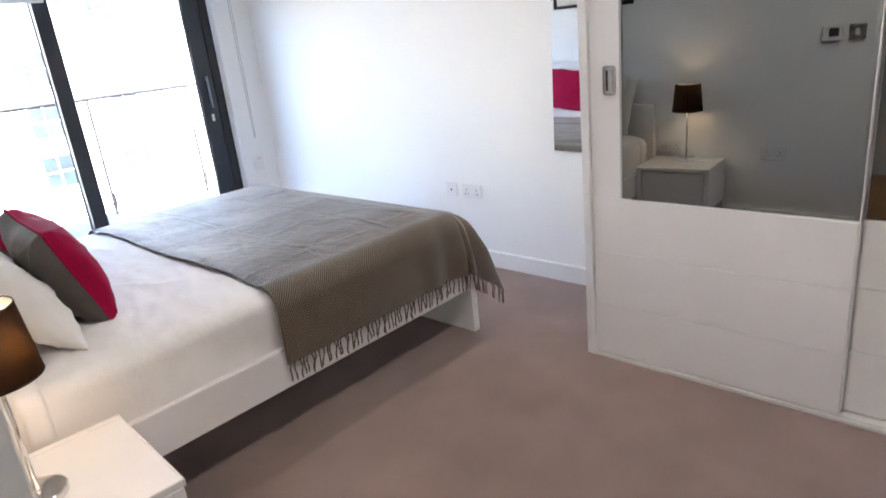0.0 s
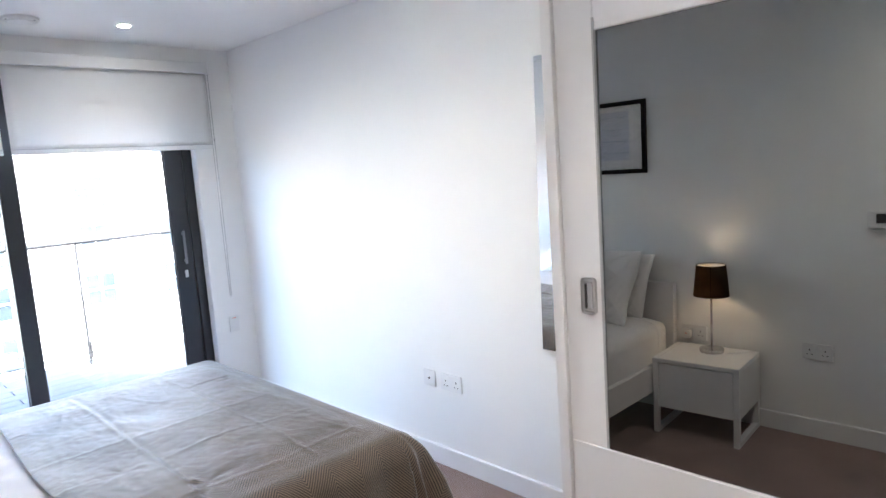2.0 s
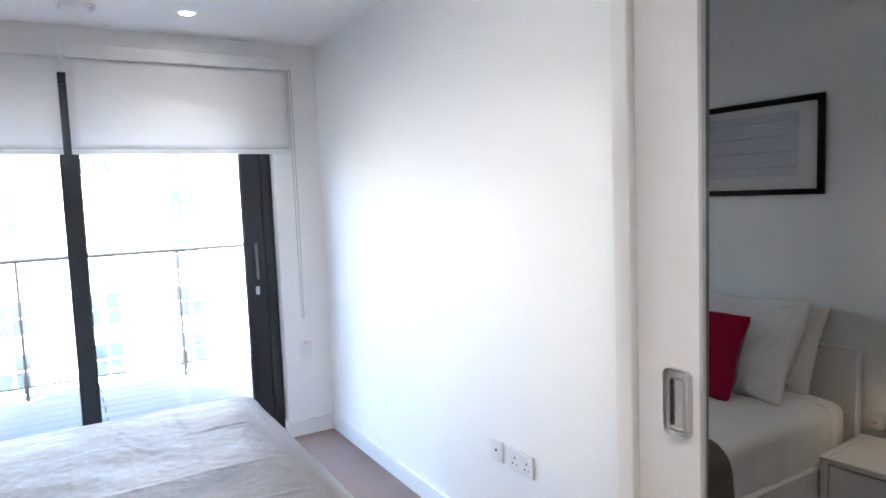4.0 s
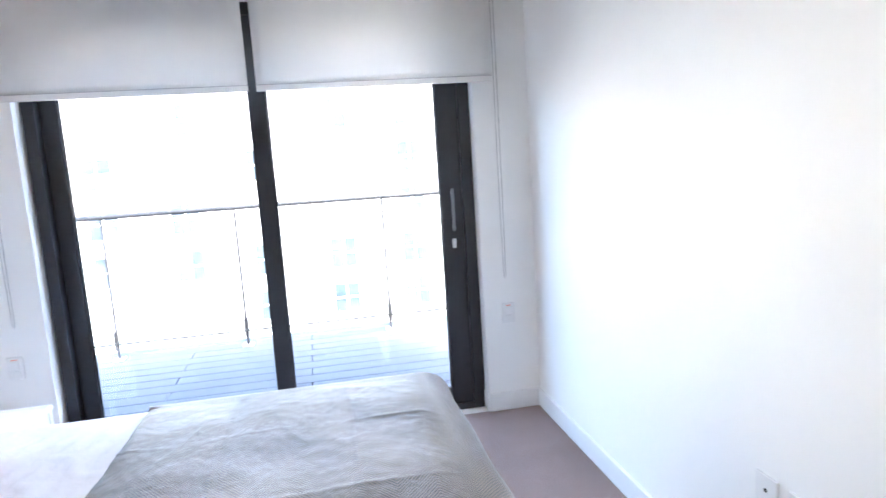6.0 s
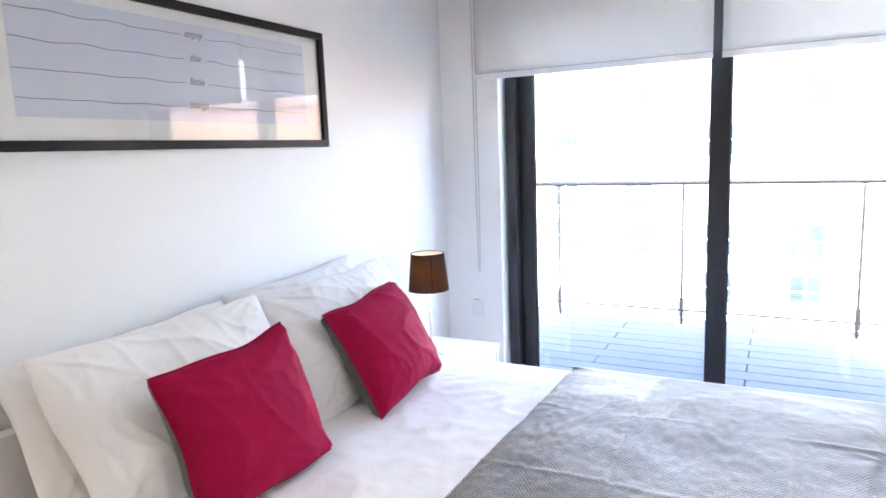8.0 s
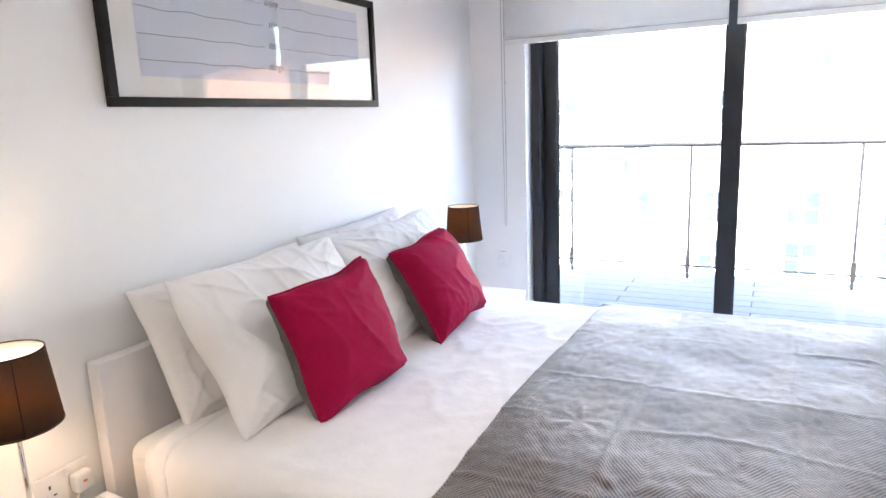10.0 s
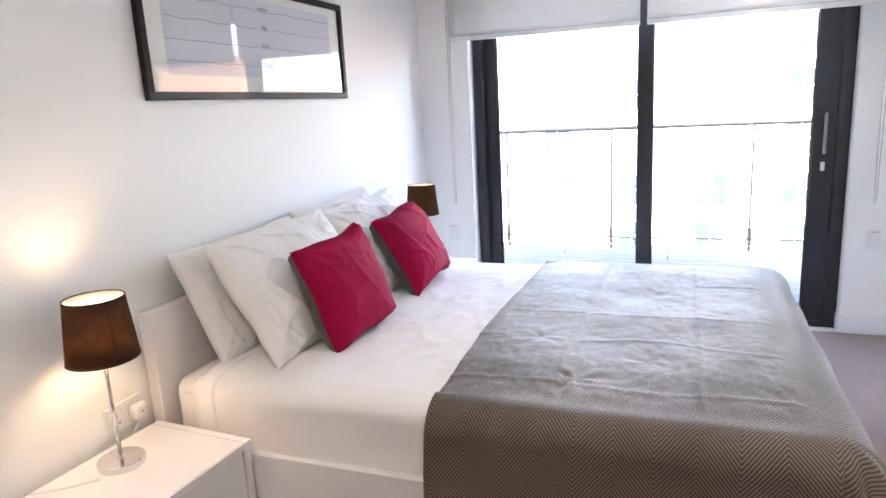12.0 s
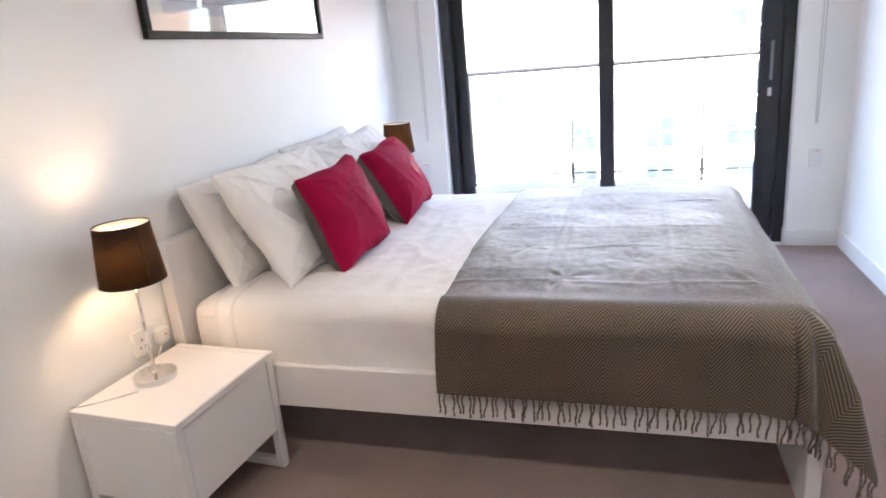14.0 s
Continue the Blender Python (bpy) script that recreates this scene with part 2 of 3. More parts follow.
# ---- structure ----
solid("floor", cuboid(XW, XE, YH, YF, -0.12, 0.0), CARPET, "taupe cut-pile carpet fitted wall to wall", "floor", "structure")
solid("ceiling", cuboid(XW - 0.23, XE + 0.1, YH - 0.12, YF + 0.1, ZC, ZC + 0.12), CEIL, "flat white painted bedroom ceiling", "ceiling", "structure")
solid("wall_south", cuboid(XW - 0.23, XE + 0.1, YF, YF + 0.1, -0.12, ZC), WALL, "white painted wall beside the wardrobe", "wall", "structure")
solid("wall_east", cuboid(XE, XE + 0.1, YH - 0.12, YF, -0.12, ZC), WALL, "plain white painted end wall", "wall", "structure")
DX0, DX1, DZ = -0.46, 0.62, 2.08
bm = cuboid(XW - 0.23, DX0, YH - 0.12, YH, -0.12, ZC)
box(bm, DX1, XE, YH - 0.12, YH, -0.12, ZC), box(bm, DX0, DX1, YH - 0.12, YH, DZ, ZC)
solid("wall_north", bm, WALL, "white painted wall behind the bed's headboard", "wall", "structure")
OY0, OY1, OZ = 0.270, 2.419, 2.205
bm = cuboid(XW - 0.23, XW, YH, OY0, -0.12, ZC)
box(bm, XW - 0.23, XW, OY1, YF, -0.12, ZC), box(bm, XW - 0.23, XW, OY0, OY1, OZ, ZC), box(bm, XW - 0.23, XW, OY0, OY1, -0.12, -0.002)
solid("wall_west", bm, WALL, "white painted wall round the balcony doors", "wall", "structure")

SK, SD, WX_END = 0.1, 0.016, -1.096


def skirting(x0, x1, y0, y1):
    solid("baseboard", cuboid(x0, x1, y0, y1, 0, SK, 0.003), TRIM, "white painted square-edged skirting board", "baseboard", "structure")


skirting(XW + SD, WX_END, YF - SD, YF)
skirting(XW, XW + SD, OY1, YF)
skirting(XW, XW + SD, YH, OY0)
skirting(XW + SD, DX0 - 0.002, YH, YH + SD)
skirting(XW - 0.09, XW, OY1 - 0.012, OY1)

# doorway to the corridor
bm = cuboid(DX0, DX0 + 0.02, YH - 0.13, YH + 0.002, 0, DZ - 0.03, 0.002)
box(bm, DX1 - 0.03, DX1, YH - 0.13, YH + 0.012, 0, DZ - 0.03, 0.002), box(bm, DX0, DX1, YH - 0.13, YH + 0.012, DZ - 0.03, DZ, 0.002)
box(bm, DX1, DX1 + 0.07, YH, YH + 0.014, 0, DZ + 0.07, 0.002)
box(bm, DX0, DX1, YH, YH + 0.014, DZ, DZ + 0.07, 0.002)
solid("trim", bm, TRIM, "white painted door lining and architrave", "door frame", "structure")
floor_hall = thing("floor_hall", "oak plank floor of the corridor", "floor", kind="structure")
# unseen slab, added to stop sky light leaking between the planks
part("light_blocker", cuboid(-0.95, 1.1, -1.65, YH, -0.12, -0.05), GROUND, floor_hall)
for i in range(9):
    part("plank", cuboid(-0.9 + i * 0.22, -0.682 + i * 0.22, -1.6, YH, -0.05, 0.002 - 0.0005 * (i % 2), 0.002), OAK, floor_hall)
bm = cuboid(-1.0, -0.9, -1.7, YH - 0.12, -0.05, ZC)
box(bm, 1.08, 1.18, -1.7, YH - 0.12, -0.05, ZC), box(bm, -0.9, 1.08, -1.7, -1.6, -0.05, ZC)
solid("wall_hall", bm, WALL, "white painted corridor wall", "wall", "structure")
solid("ceiling_hall", cuboid(-1.0, 1.18, -1.7, YH - 0.12, ZC, ZC + 0.1), CEIL, "white corridor ceiling", "ceiling", "structure")

# ---- balcony doors ----
win = thing("window_1", "anthracite aluminium sliding balcony doors, shut, with two tall panes", "window", (XW - 0.12, 0, 0), kind="structure")
part("frame", cuboid(-0.06, 0.05, OY0 + 0.010, 0.335, 0, OZ, 0.003), ANTHRACITE, win)
part("frame", cuboid(-0.06, 0.05, 2.350, OY1 - 0.006, 0, OZ, 0.003), ANTHRACITE, win)
part("frame", cuboid(-0.06, 0.05, 0.335, 2.350, OZ - 0.06, OZ, 0.003), ANTHRACITE, win)
part("threshold", cuboid(-0.06, 0.05, 0.335, 2.350, 0.0, 0.035, 0.003), ANTHRACITE, win)
part("reveal", cuboid(0.05, 0.118, OY1 - 0.006, OY1 - 0.001, 0.1, OZ), TRIM, win)


def sash(y0, y1, x0, x1, left, right):
    """One glazed leaf with its stiles and rails."""
    s = part("sash", cuboid(x0, x1, y0, y0 + left, 0.035, OZ - 0.06, 0.004), ANTHRACITE, win)
    part("stile", cuboid(x0, x1, y1 - right, y1, 0.035, OZ - 0.06, 0.004), ANTHRACITE, s)
    part("rail", cuboid(x0 + 0.002, x1 - 0.002, y0 + left, y1 - right, 0.035, 0.135, 0.004), ANTHRACITE, s)
    part("rail", cuboid(x0 + 0.002, x1 - 0.002, y0 + left, y1 - right, OZ - 0.15, OZ - 0.06, 0.004), ANTHRACITE, s)
    xm = (x0 + x1) / 2
    part("gasket", cuboid(xm - 0.008, xm + 0.008, y0 + left, y0 + left + 0.006, 0.135, OZ - 0.15), GASKET, s)
    part("gasket", cuboid(xm - 0.008, xm + 0.008, y1 - right - 0.006, y1 - right, 0.135, OZ - 0.15), GASKET, s)
    p = part("pane", cuboid(xm - 0.003, xm + 0.003, y0 + left + 0.001, y1 - right - 0.001, 0.134, OZ - 0.149), GLASS, s, "clear glass pane")
    p.visible_shadow = False
    return s


sash(0.335, 1.384, -0.052, -0.008, 0.080, 0.085)
leaf = sash(1.293, 2.350, -0.004, 0.040, 0.091, 0.118)
bm = cuboid(0.062, 0.074, 2.282, 2.298, 1.01, 1.235, 0.004, 2)
box(bm, 0.04, 0.064, 2.284, 2.296, 1.025, 1.04, 0.002), box(bm, 0.04, 0.064, 2.284, 2.296, 1.205, 1.22, 0.002)
part("handle", bm, PEWTER, leaf, "slim steel pull handle")
bm = cuboid(0.04, 0.048, 2.279, 2.301, 0.915, 0.965, 0.003, 2)
part("lock", bm, STEEL, leaf, "steel key cylinder")

# ---- roller blinds ----
def blind(y0, y1, chain_y):
    b = thing("roller_blind", "white fabric roller blind lowered to a quarter of the door height", "blind", (XW, 0, 0), "blinds over the balcony doors")
    tubebm = bmesh.new()
    tube(tubebm, [(0.06, y0 + 0.01, 2.288), (0.06, y1 - 0.01, 2.288)], 0.032, 20)
    part("roller", tubebm, BLIND, b, smooth=False)
    part("fascia", cuboid(0.096, 0.102, y0, y1, 2.255, 2.325, 0.002), BLIND, b, "white cassette front")
    part("bracket", cuboid(0.002, 0.104, y0 - 0.006, y0 - 0.001, 2.255, 2.325, 0.001), PLASTIC, b)
    part("bracket", cuboid(0.002, 0.104, y1 + 0.001, y1 + 0.006, 2.255, 2.325, 0.001), PLASTIC, b)

    def cloth(u, v):
        y, z = y0 + 0.008 + u * (y1 - y0 - 0.016), 1.795 + v * 0.475
        return (0.068 + 0.0025 * nz(y * 1.2, z * 1.5, 3) * (1 - v), y, z)
    part("cloth", sheet(24, 16, cloth, thick=0.0008), BLIND, b, smooth=True)
    part("bottom_bar", cuboid(0.062, 0.075, y0 + 0.008, y1 - 0.008, 1.765, 1.796, 0.003, 2), BLIND, b)
    part("seam", cuboid(0.0752, 0.0762, y0 + 0.008, y1 - 0.008, 1.793, 1.7965), GREYLINE, b)
    c = bmesh.new()
    for k in (-0.008, 0.008):
        tube(c, [(0.045, chain_y + k * (0.6 if z < 1.0 else 1), z) for z in (2.28, 1.8, 1.2, 0.76)], 0.0028, 5)
    tube(c, [(0.045, chain_y - 0.005, 0.76), (0.045, chain_y, 0.745), (0.045, chain_y + 0.005, 0.76)], 0.0022, 5)
    part("chain", c, CORD, b, "white beaded pull chain")
    for z in (1.56, 1.82):
        part("chain_connector", cuboid(0.041, 0.049, chain_y + 0.004, chain_y + 0.012, z, z + 0.018, 0.002), GREYLINE, b)
    return b


blind(0.170, 1.323, 0.158)
blind(1.345, 2.513, 2.527)

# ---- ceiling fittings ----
# only the first is visible; three unseen ones added to brighten the near side
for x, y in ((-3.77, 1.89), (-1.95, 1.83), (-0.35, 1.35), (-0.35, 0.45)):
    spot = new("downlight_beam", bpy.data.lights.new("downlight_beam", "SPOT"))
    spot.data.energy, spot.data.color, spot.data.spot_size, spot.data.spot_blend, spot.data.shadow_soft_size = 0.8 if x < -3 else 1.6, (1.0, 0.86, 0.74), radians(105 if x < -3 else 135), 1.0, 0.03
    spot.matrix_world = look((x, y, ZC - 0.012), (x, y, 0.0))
dl = thing("downlight", "lit round recessed ceiling downlight with a white rim", "downlight", (-3.77, 1.89, ZC), "ceiling downlights")
part("rim", lathe([(0.045, -0.001), (0.045, -0.004), (0.034, -0.006), (0.032, -0.001)], 32, True), TRIM, dl)
part("lens", lathe([(0.0, -0.003), (0.031, -0.003), (0.031, -0.001), (0.0, -0.001)], 32), LED, dl, "glowing lens")
# unseen downlight fittings added to go with the extra beams
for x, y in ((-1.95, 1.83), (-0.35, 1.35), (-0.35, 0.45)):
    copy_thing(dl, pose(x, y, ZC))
sm = thing("ceiling_vent", "white round air valve in the ceiling", "vent", (-3.83, 1.41, ZC))
part("rim", lathe([(0.085, 0.0), (0.085, -0.012), (0.078, -0.016), (0.068, -0.008), (0.068, 0.0)], 40, True), TRIM, sm)
# grey ring paints in the shade between rim and cone
part("gap_shade", lathe([(0.062, -0.0015), (0.068, -0.0015), (0.068, -0.005), (0.062, -0.005)], 40, True), GREYLINE, sm)
part("cone", lathe([(0.0, -0.022), (0.055, -0.02), (0.062, -0.014), (0.02, -0.001), (0.0, -0.001)], 40), TRIM, sm)

# ---- electrical plates ----
def plate(name, label, category, m, w, h, double=False, plain=False, plug=False):
    """A wall plate in its own x-z plane, facing +y."""
    p = thing(name, label, category)
    part("faceplate", cuboid(-w / 2, w / 2, 0.0005, 0.009, -h / 2, h / 2, 0.003, 2), PLASTIC, p)
    if plain:
        part("socket_hole", lathe([(0.0, 0), (0.006, 0), (0.006, 0.0015), (0.0, 0.0015)], 14), DARKHOLE, p).matrix_local = pose(0, 0.009, 0, -90)
    for cx in ((-0.037, 0.037) if double else ()):
        for dx, dz, a, b in ((0, 0.012, 0.0025, 0.005), (-0.011, -0.012, 0.004, 0.002), (0.011, -0.012, 0.004, 0.002)):
            part("slot", cuboid(cx + dx - a, cx + dx + a, 0.009, 0.0098, dz - b - 0.004, dz + b - 0.004), DARKHOLE, p)
        part("rocker", cuboid(cx * 0.32 - 0.006, cx * 0.32 + 0.006, 0.009, 0.0125, 0.016, 0.034, 0.002), PLASTIC, p)
    p.matrix_basis = m
    return p


south = lambda x, z: pose(x, YF, z, 0, 0, 180)
plate("aerial_socket", "white square aerial socket plate on the wall", "socket", south(-2.391, 0.457), 0.086, 0.086, plain=True)
plate("wall_socket", "white double power socket with two switches", "socket", south(-2.232, 0.457), 0.147, 0.086, double=True)
north = lambda x, z: pose(x, YH, z)
sk = plate("wall_socket", "white double power socket behind the bedside table", "socket", north(-1.588, 0.489), 0.147, 0.086, double=True)
plate("wall_socket", "white double power socket low on the bare wall", "socket", north(-0.935, 0.468), 0.147, 0.086, double=True)
pl = thing("plug", "white three-pin plug with an orange neon switch", "plug", (-1.625, YH + 0.0095, 0.486))
part("body", cuboid(-0.025, 0.025, 0.0, 0.032, -0.027, 0.023, 0.008, 3), PLASTIC, pl, smooth=True)
part("neon", cuboid(-0.006, 0.006, 0.031, 0.0335, -0.003, 0.004, 0.002), ORANGE, pl, "orange neon lens")
th = thing("thermostat", "white thermostat with a dark display", "thermostat", (-0.67, YH, 1.17))
part("case", cuboid(-0.05, 0.05, 0.0005, 0.022, -0.042, 0.042, 0.006, 2), PLASTIC, th)
part("display", cuboid(-0.012, 0.036, 0.022, 0.024, -0.018, 0.028, 0.002), DARKHOLE, th, "dark display")
ls = thing("light_switch", "brushed metal light switch plate", "switch", (-0.545, YH, 1.17))
part("faceplate", cuboid(-0.043, 0.043, 0.0005, 0.008, -0.043, 0.043, 0.003), STEEL, ls)
part("rocker", cuboid(-0.01, 0.01, 0.008, 0.013, -0.016, 0.016, 0.002), PLASTIC, ls)
west = lambda y, z: pose(XW, y, z, 0, 0, -90)
for y in (0.120, 2.548):
    sp = thing("fused_switch", "white fused switch plate with a small red marking", "switch", group="switches beside the balcony doors")
    part("faceplate", cuboid(-0.035, 0.035, 0.0005, 0.010, -0.055, 0.055, 0.003, 2), PLASTIC, sp)
    part("rocker", cuboid(-0.02, 0.02, 0.010, 0.014, -0.002, 0.035, 0.002), PLASTIC, sp)
    part("fuse_holder", cuboid(-0.022, 0.022, 0.010, 0.013, -0.04, -0.012, 0.002), PLASTIC, sp)
    part("marking", cuboid(-0.014, 0.014, 0.0098, 0.0106, 0.040, 0.044), ORANGE, sp, "red marking")
    sp.matrix_basis = west(y, 0.545)

# ---- wall mirror ----
wm = thing("wall_mirror", "tall frameless mirror hung on the white wall beside the wardrobe", "mirror", (-1.661, YF, 0.735))
part("backing", cuboid(0.004, 0.396, -0.006, -0.0005, 0.004, 1.223), GREYLINE, wm)
part("glass", cuboid(0, 0.40, -0.011, -0.006, 0, 1.227, 0.002), SILVER, wm, "silvered glass")
wm.matrix_basis = pose(-1.634, YF - 0.0095, 0.733, 0, 1.2, 1.2)

# ---- wardrobe ----
WX0, WX1, WY, WZ = -1.105, 0.90, 2.062, 2.06
wd = thing("wardrobe", "white wardrobe with sliding doors, smoked mirrors above three lacquered panels", "wardrobe", (WX0, WY, 0))
part("side_panel", cuboid(0.010, 0.045, -0.005, YF - WY - 0.002, 0, WZ, 0.002), LACQUER, wd)
part("side_panel", cuboid(WX1 - WX0 - 0.045, WX1 - WX0, -0.005, YF - WY - 0.002, 0, WZ, 0.002), LACQUER, wd)
part("top_panel", cuboid(0.045, WX1 - WX0 - 0.045, 0.0, YF - WY - 0.002, WZ - 0.05, WZ - 0.001, 0.002), LACQUER, wd)
part("back_panel", cuboid(0.045, WX1 - WX0 - 0.045, YF - WY - 0.016, YF - WY - 0.004, 0.06, WZ - 0.05), LACQUER, wd)
part("plinth", cuboid(0.045, WX1 - WX0 - 0.045, -0.003, YF - WY - 0.02, 0.0, 0.018, 0.002), EDGE, wd)
part("track", cuboid(0.047, WX1 - WX0 - 0.047, 0.002, 0.01, 0.018, 0.0205), STEEL, wd)


def sliding_door(x0, x1, y, stile_l, stile_r):
    d = part("door", cuboid(x0, x0 + stile_l, y, y + 0.03, 0.0215, WZ - 0.055, 0.002), LACQUER, wd)
    part("stile", cuboid(x1 - stile_r, x1, y, y + 0.03, 0.0215, WZ - 0.055, 0.002), LACQUER, d)
    part("top_rail", cuboid(x0 + stile_l, x1 - stile_r, y + 0.001, y + 0.029, 1.872, WZ - 0.055, 0.002), LACQUER, d)
    z = 0.0215
    for top in (0.25, 0.478, 0.705):
        part("panel", cuboid(x0 + 0.006, x1 - 0.004, y - 0.004, y + 0.026, z + 0.0008, top - 0.0008, 0.002, 2), LACQUER, d)
        z = top
    xm, hw = (x0 + stile_l + x1 - stile_r) / 2, (x1 - stile_r - x0 - stile_l) / 2
    part("mirror", cuboid(-hw, hw, -0.003, 0.003, -0.583, 0.583), SMOKED, d, "smoked mirror glass").matrix_local = pose(xm, y + 0.012, 1.289, -0.36, 0, 0.76)
    part("bead", cuboid(x0 + stile_l - 0.002, x0 + stile_l + 0.004, y - 0.003, y + 0.008, 0.707, 1.904), GREYLINE, d)
    return d


d1 = sliding_door(0.047, 0.963, 0.008, 0.124, 0.004)
sliding_door(0.935, 1.965, 0.052, 0.03, 0.122)
bm = cuboid(0.107, 0.154, 0.003, 0.009, 1.098, 1.204, 0.012, 3)
part("handle", bm, STEEL, d1, "recessed grey metal finger pull")
part("recess", cuboid(0.117, 0.144, 0.0015, 0.004, 1.110, 1.192, 0.006, 2), GREYLINE, d1, "grey recess of the handle")
part("slot", cuboid(0.118, 0.126, 0.0005, 0.003, 1.114, 1.187, 0.003), DARKHOLE, d1, "dark slot of the handle")

# ---- bed ----
BX0, BX1, BY0, BY1 = -3.340, -1.660, -0.052, 1.998
bed = thing("bed", "white double bed frame with a low headboard and floor-length footboard", "bed", ((BX0 + BX1) / 2, 1.0, 0))
cx = (BX0 + BX1) / 2


def bedpart(name, x0, x1, y0, y1, z0, z1, bev=0.003):
    return part(name, cuboid(x0 - cx, x1 - cx, y0 - 1.0, y1 - 1.0, z0, z1, bev, 2), BEDWHITE, bed)


bedpart("headboard", BX0 - 0.035, BX1 - 0.035, BY0, BY0 + 0.045, 0, 0.782)
bedpart("footboard", BX0, BX1 + 0.01, BY1 - 0.04, BY1, 0, 0.36)
bedpart("side_rail", BX1 - 0.03, BX1, BY0 + 0.045, BY1 - 0.04, 0.222, 0.372)
bedpart("side_rail", BX0, BX0 + 0.03, BY0 + 0.045, BY1 - 0.04, 0.222, 0.372)
bedpart("mid_beam", cx - 0.04, cx + 0.04, BY0 + 0.045, BY1 - 0.04, 0.2, 0.25)
for i in range(14):
    bedpart("slat", BX0 + 0.03, BX1 - 0.03, 0.06 + i * 0.138, 0.13 + i * 0.138, 0.25, 0.268)
bedpart("mid_leg", cx - 0.025, cx + 0.025, 0.98, 1.03, 0, 0.2)

MX0, MX1, MY0, MY1, MZ = BX0 + 0.02, BX1 - 0.022, 0.02, 1.965, 0.575
mattress = thing("mattress", "thick mattress in a white fitted sheet", "mattress")
part("body", cuboid(MX0 + 0.028, MX1 - 0.032, MY0, MY1, 0.27, MZ - 0.014, 0.05, 4), LINEN, mattress, smooth=True)
for z in (0.315, MZ - 0.055):
    bm = bmesh.new()
    e = -0.034
    tube(bm, [(MX0 - e, MY0 + 0.06, z), (MX0 - e, MY1 - 0.06, z), (MX0 + 0.05, MY1 + e, z), (MX1 - 0.05, MY1 + e, z), (MX1 + e, MY1 - 0.06, z), (MX1 + e, MY0 + 0.06, z), (MX1 - 0.05, MY0 - e, z)], 0.005, 6)
    part("piping", bm, LINEN, mattress, smooth=True)


def draped(flat_x, flat_y, x0, x1, y0, y1, top, r, flare=0.16):
    """Where a point of a flat cloth comes to lie when it hangs over a slab's edges."""
    a = flat_x - x1 if flat_x > x1 else (flat_x - x0 if flat_x < x0 else 0.0)
    b = flat_y - y1 if flat_y > y1 else (flat_y - y0 if flat_y < y0 else 0.0)
    bx, by = min(max(flat_x, x0), x1), min(max(flat_y, y0), y1)
    d = math.hypot(a, b)
    if d < 1e-6:
        return Vector((bx, by, top)), 0.0
    ux, uy = a / d, b / d
    q = r * math.pi / 2
    if d < q:
        out, down = r * math.sin(d / r), r * (1 - math.cos(d / r))
    else:
        out, down = r, r + d - q
    out += flare * max(d - q * 0.4, 0) * (2 * abs(ux * uy)) ** 1.5
    return Vector((bx + ux * out, by + uy * out, top - down)), down


# duvet cover drawn tight over the mattress
def duvet_at(u, v):
    fx = MX0 - 0.25 + u * (MX1 - MX0 + 0.5)
    fy = 0.135 + v * (MY1 - 0.135 + 0.17)
    p, down = draped(fx, fy, MX0 + 0.03, MX1 - 0.066, -1.0, MY1 - 0.09, MZ + 0.004, 0.06, 0.05)
    edge = max(0.0, min(1.0, (fx - MX0) / 0.25)) * max(0.0, min(1.0, (MX1 - fx) / 0.25))
    edge *= max(0.0, min(1.0, (MY1 - 0.1 - fy) / 0.2))
    p.z += 0.016 * edge * (1 if down == 0 else 0)
    p.z += (0.25 + 0.75 * edge) * (0.006 * nz(fx, fy, 1, 3) + 0.004 * nz(fx * 0.7, fy * 2.5, 5, 7) + 0.005 * (1 - abs(nz(fx * 1.5 + fy * 2, fy * 0.9 - fx * 0.7, 2, 5))) ** 6 + 0.0015 * nz(fx * 2, fy, 6, 26) + 0.005 * (1 - abs(nz(fx * 1.1 - fy * 2.4, fy * 1.2 + fx * 1.6, 8, 2.2))) ** 13)
    if down > 0.03:
        k = min(1, down / 0.15)
        p.x += (1 if fx > cx else -1) * k * (0.010 * nz(fy, 0, 3, 3) + 0.006 * nz(fy, p.z * 0.5, 4, 12))
    return p


duvet = thing("duvet", "white cotton bed cover spread smooth over the mattress", "bedding")
part("cover", sheet(150, 150, duvet_at, thick=0.006), LINEN, duvet, smooth=True)



def hem_at(u, v):
    p = duvet_at(u, 0.004 + 0.034 * v)
    side = max(-1.0, min(1.0, (p.x - cx) / 0.78))
    return (p.x + 0.0015 * (1 if side >= 1 else -1 if side <= -1 else 0), p.y, p.z + 0.0012)


part("turned_hem", sheet(150, 4, hem_at, thick=0.0012), LINEN, duvet, "stitched hem of the cover", smooth=True)

# ---- throw ----
TY0, THANG, TFOOT = 0.935, 0.30, 0.30
TXA, TXB, TYB, TTOP = MX0 + 0.02, MX1 - 0.025, MY1 - 0.01, MZ + 0.030


def crease(t, at, w, h):
    k = (t - at) / w
    return h * math.exp(-k * k)


def throw_flat(u, v):
    fx = TXA - 0.25 + u * (TXB - TXA + 0.25 + THANG)
    fy = TY0 + 0.02 * nz(fx, 0, 9, 1.5) + v * (TYB + TFOOT - TY0)
    return fx, fy


PINCHES = ((-1.90, 1.30, 0.07, 0.0035), (-2.18, 1.14, 0.05, 0.003), (-2.81, 1.84, 0.05, 0.003), (-2.05, 1.49, 0.04, 0.002))


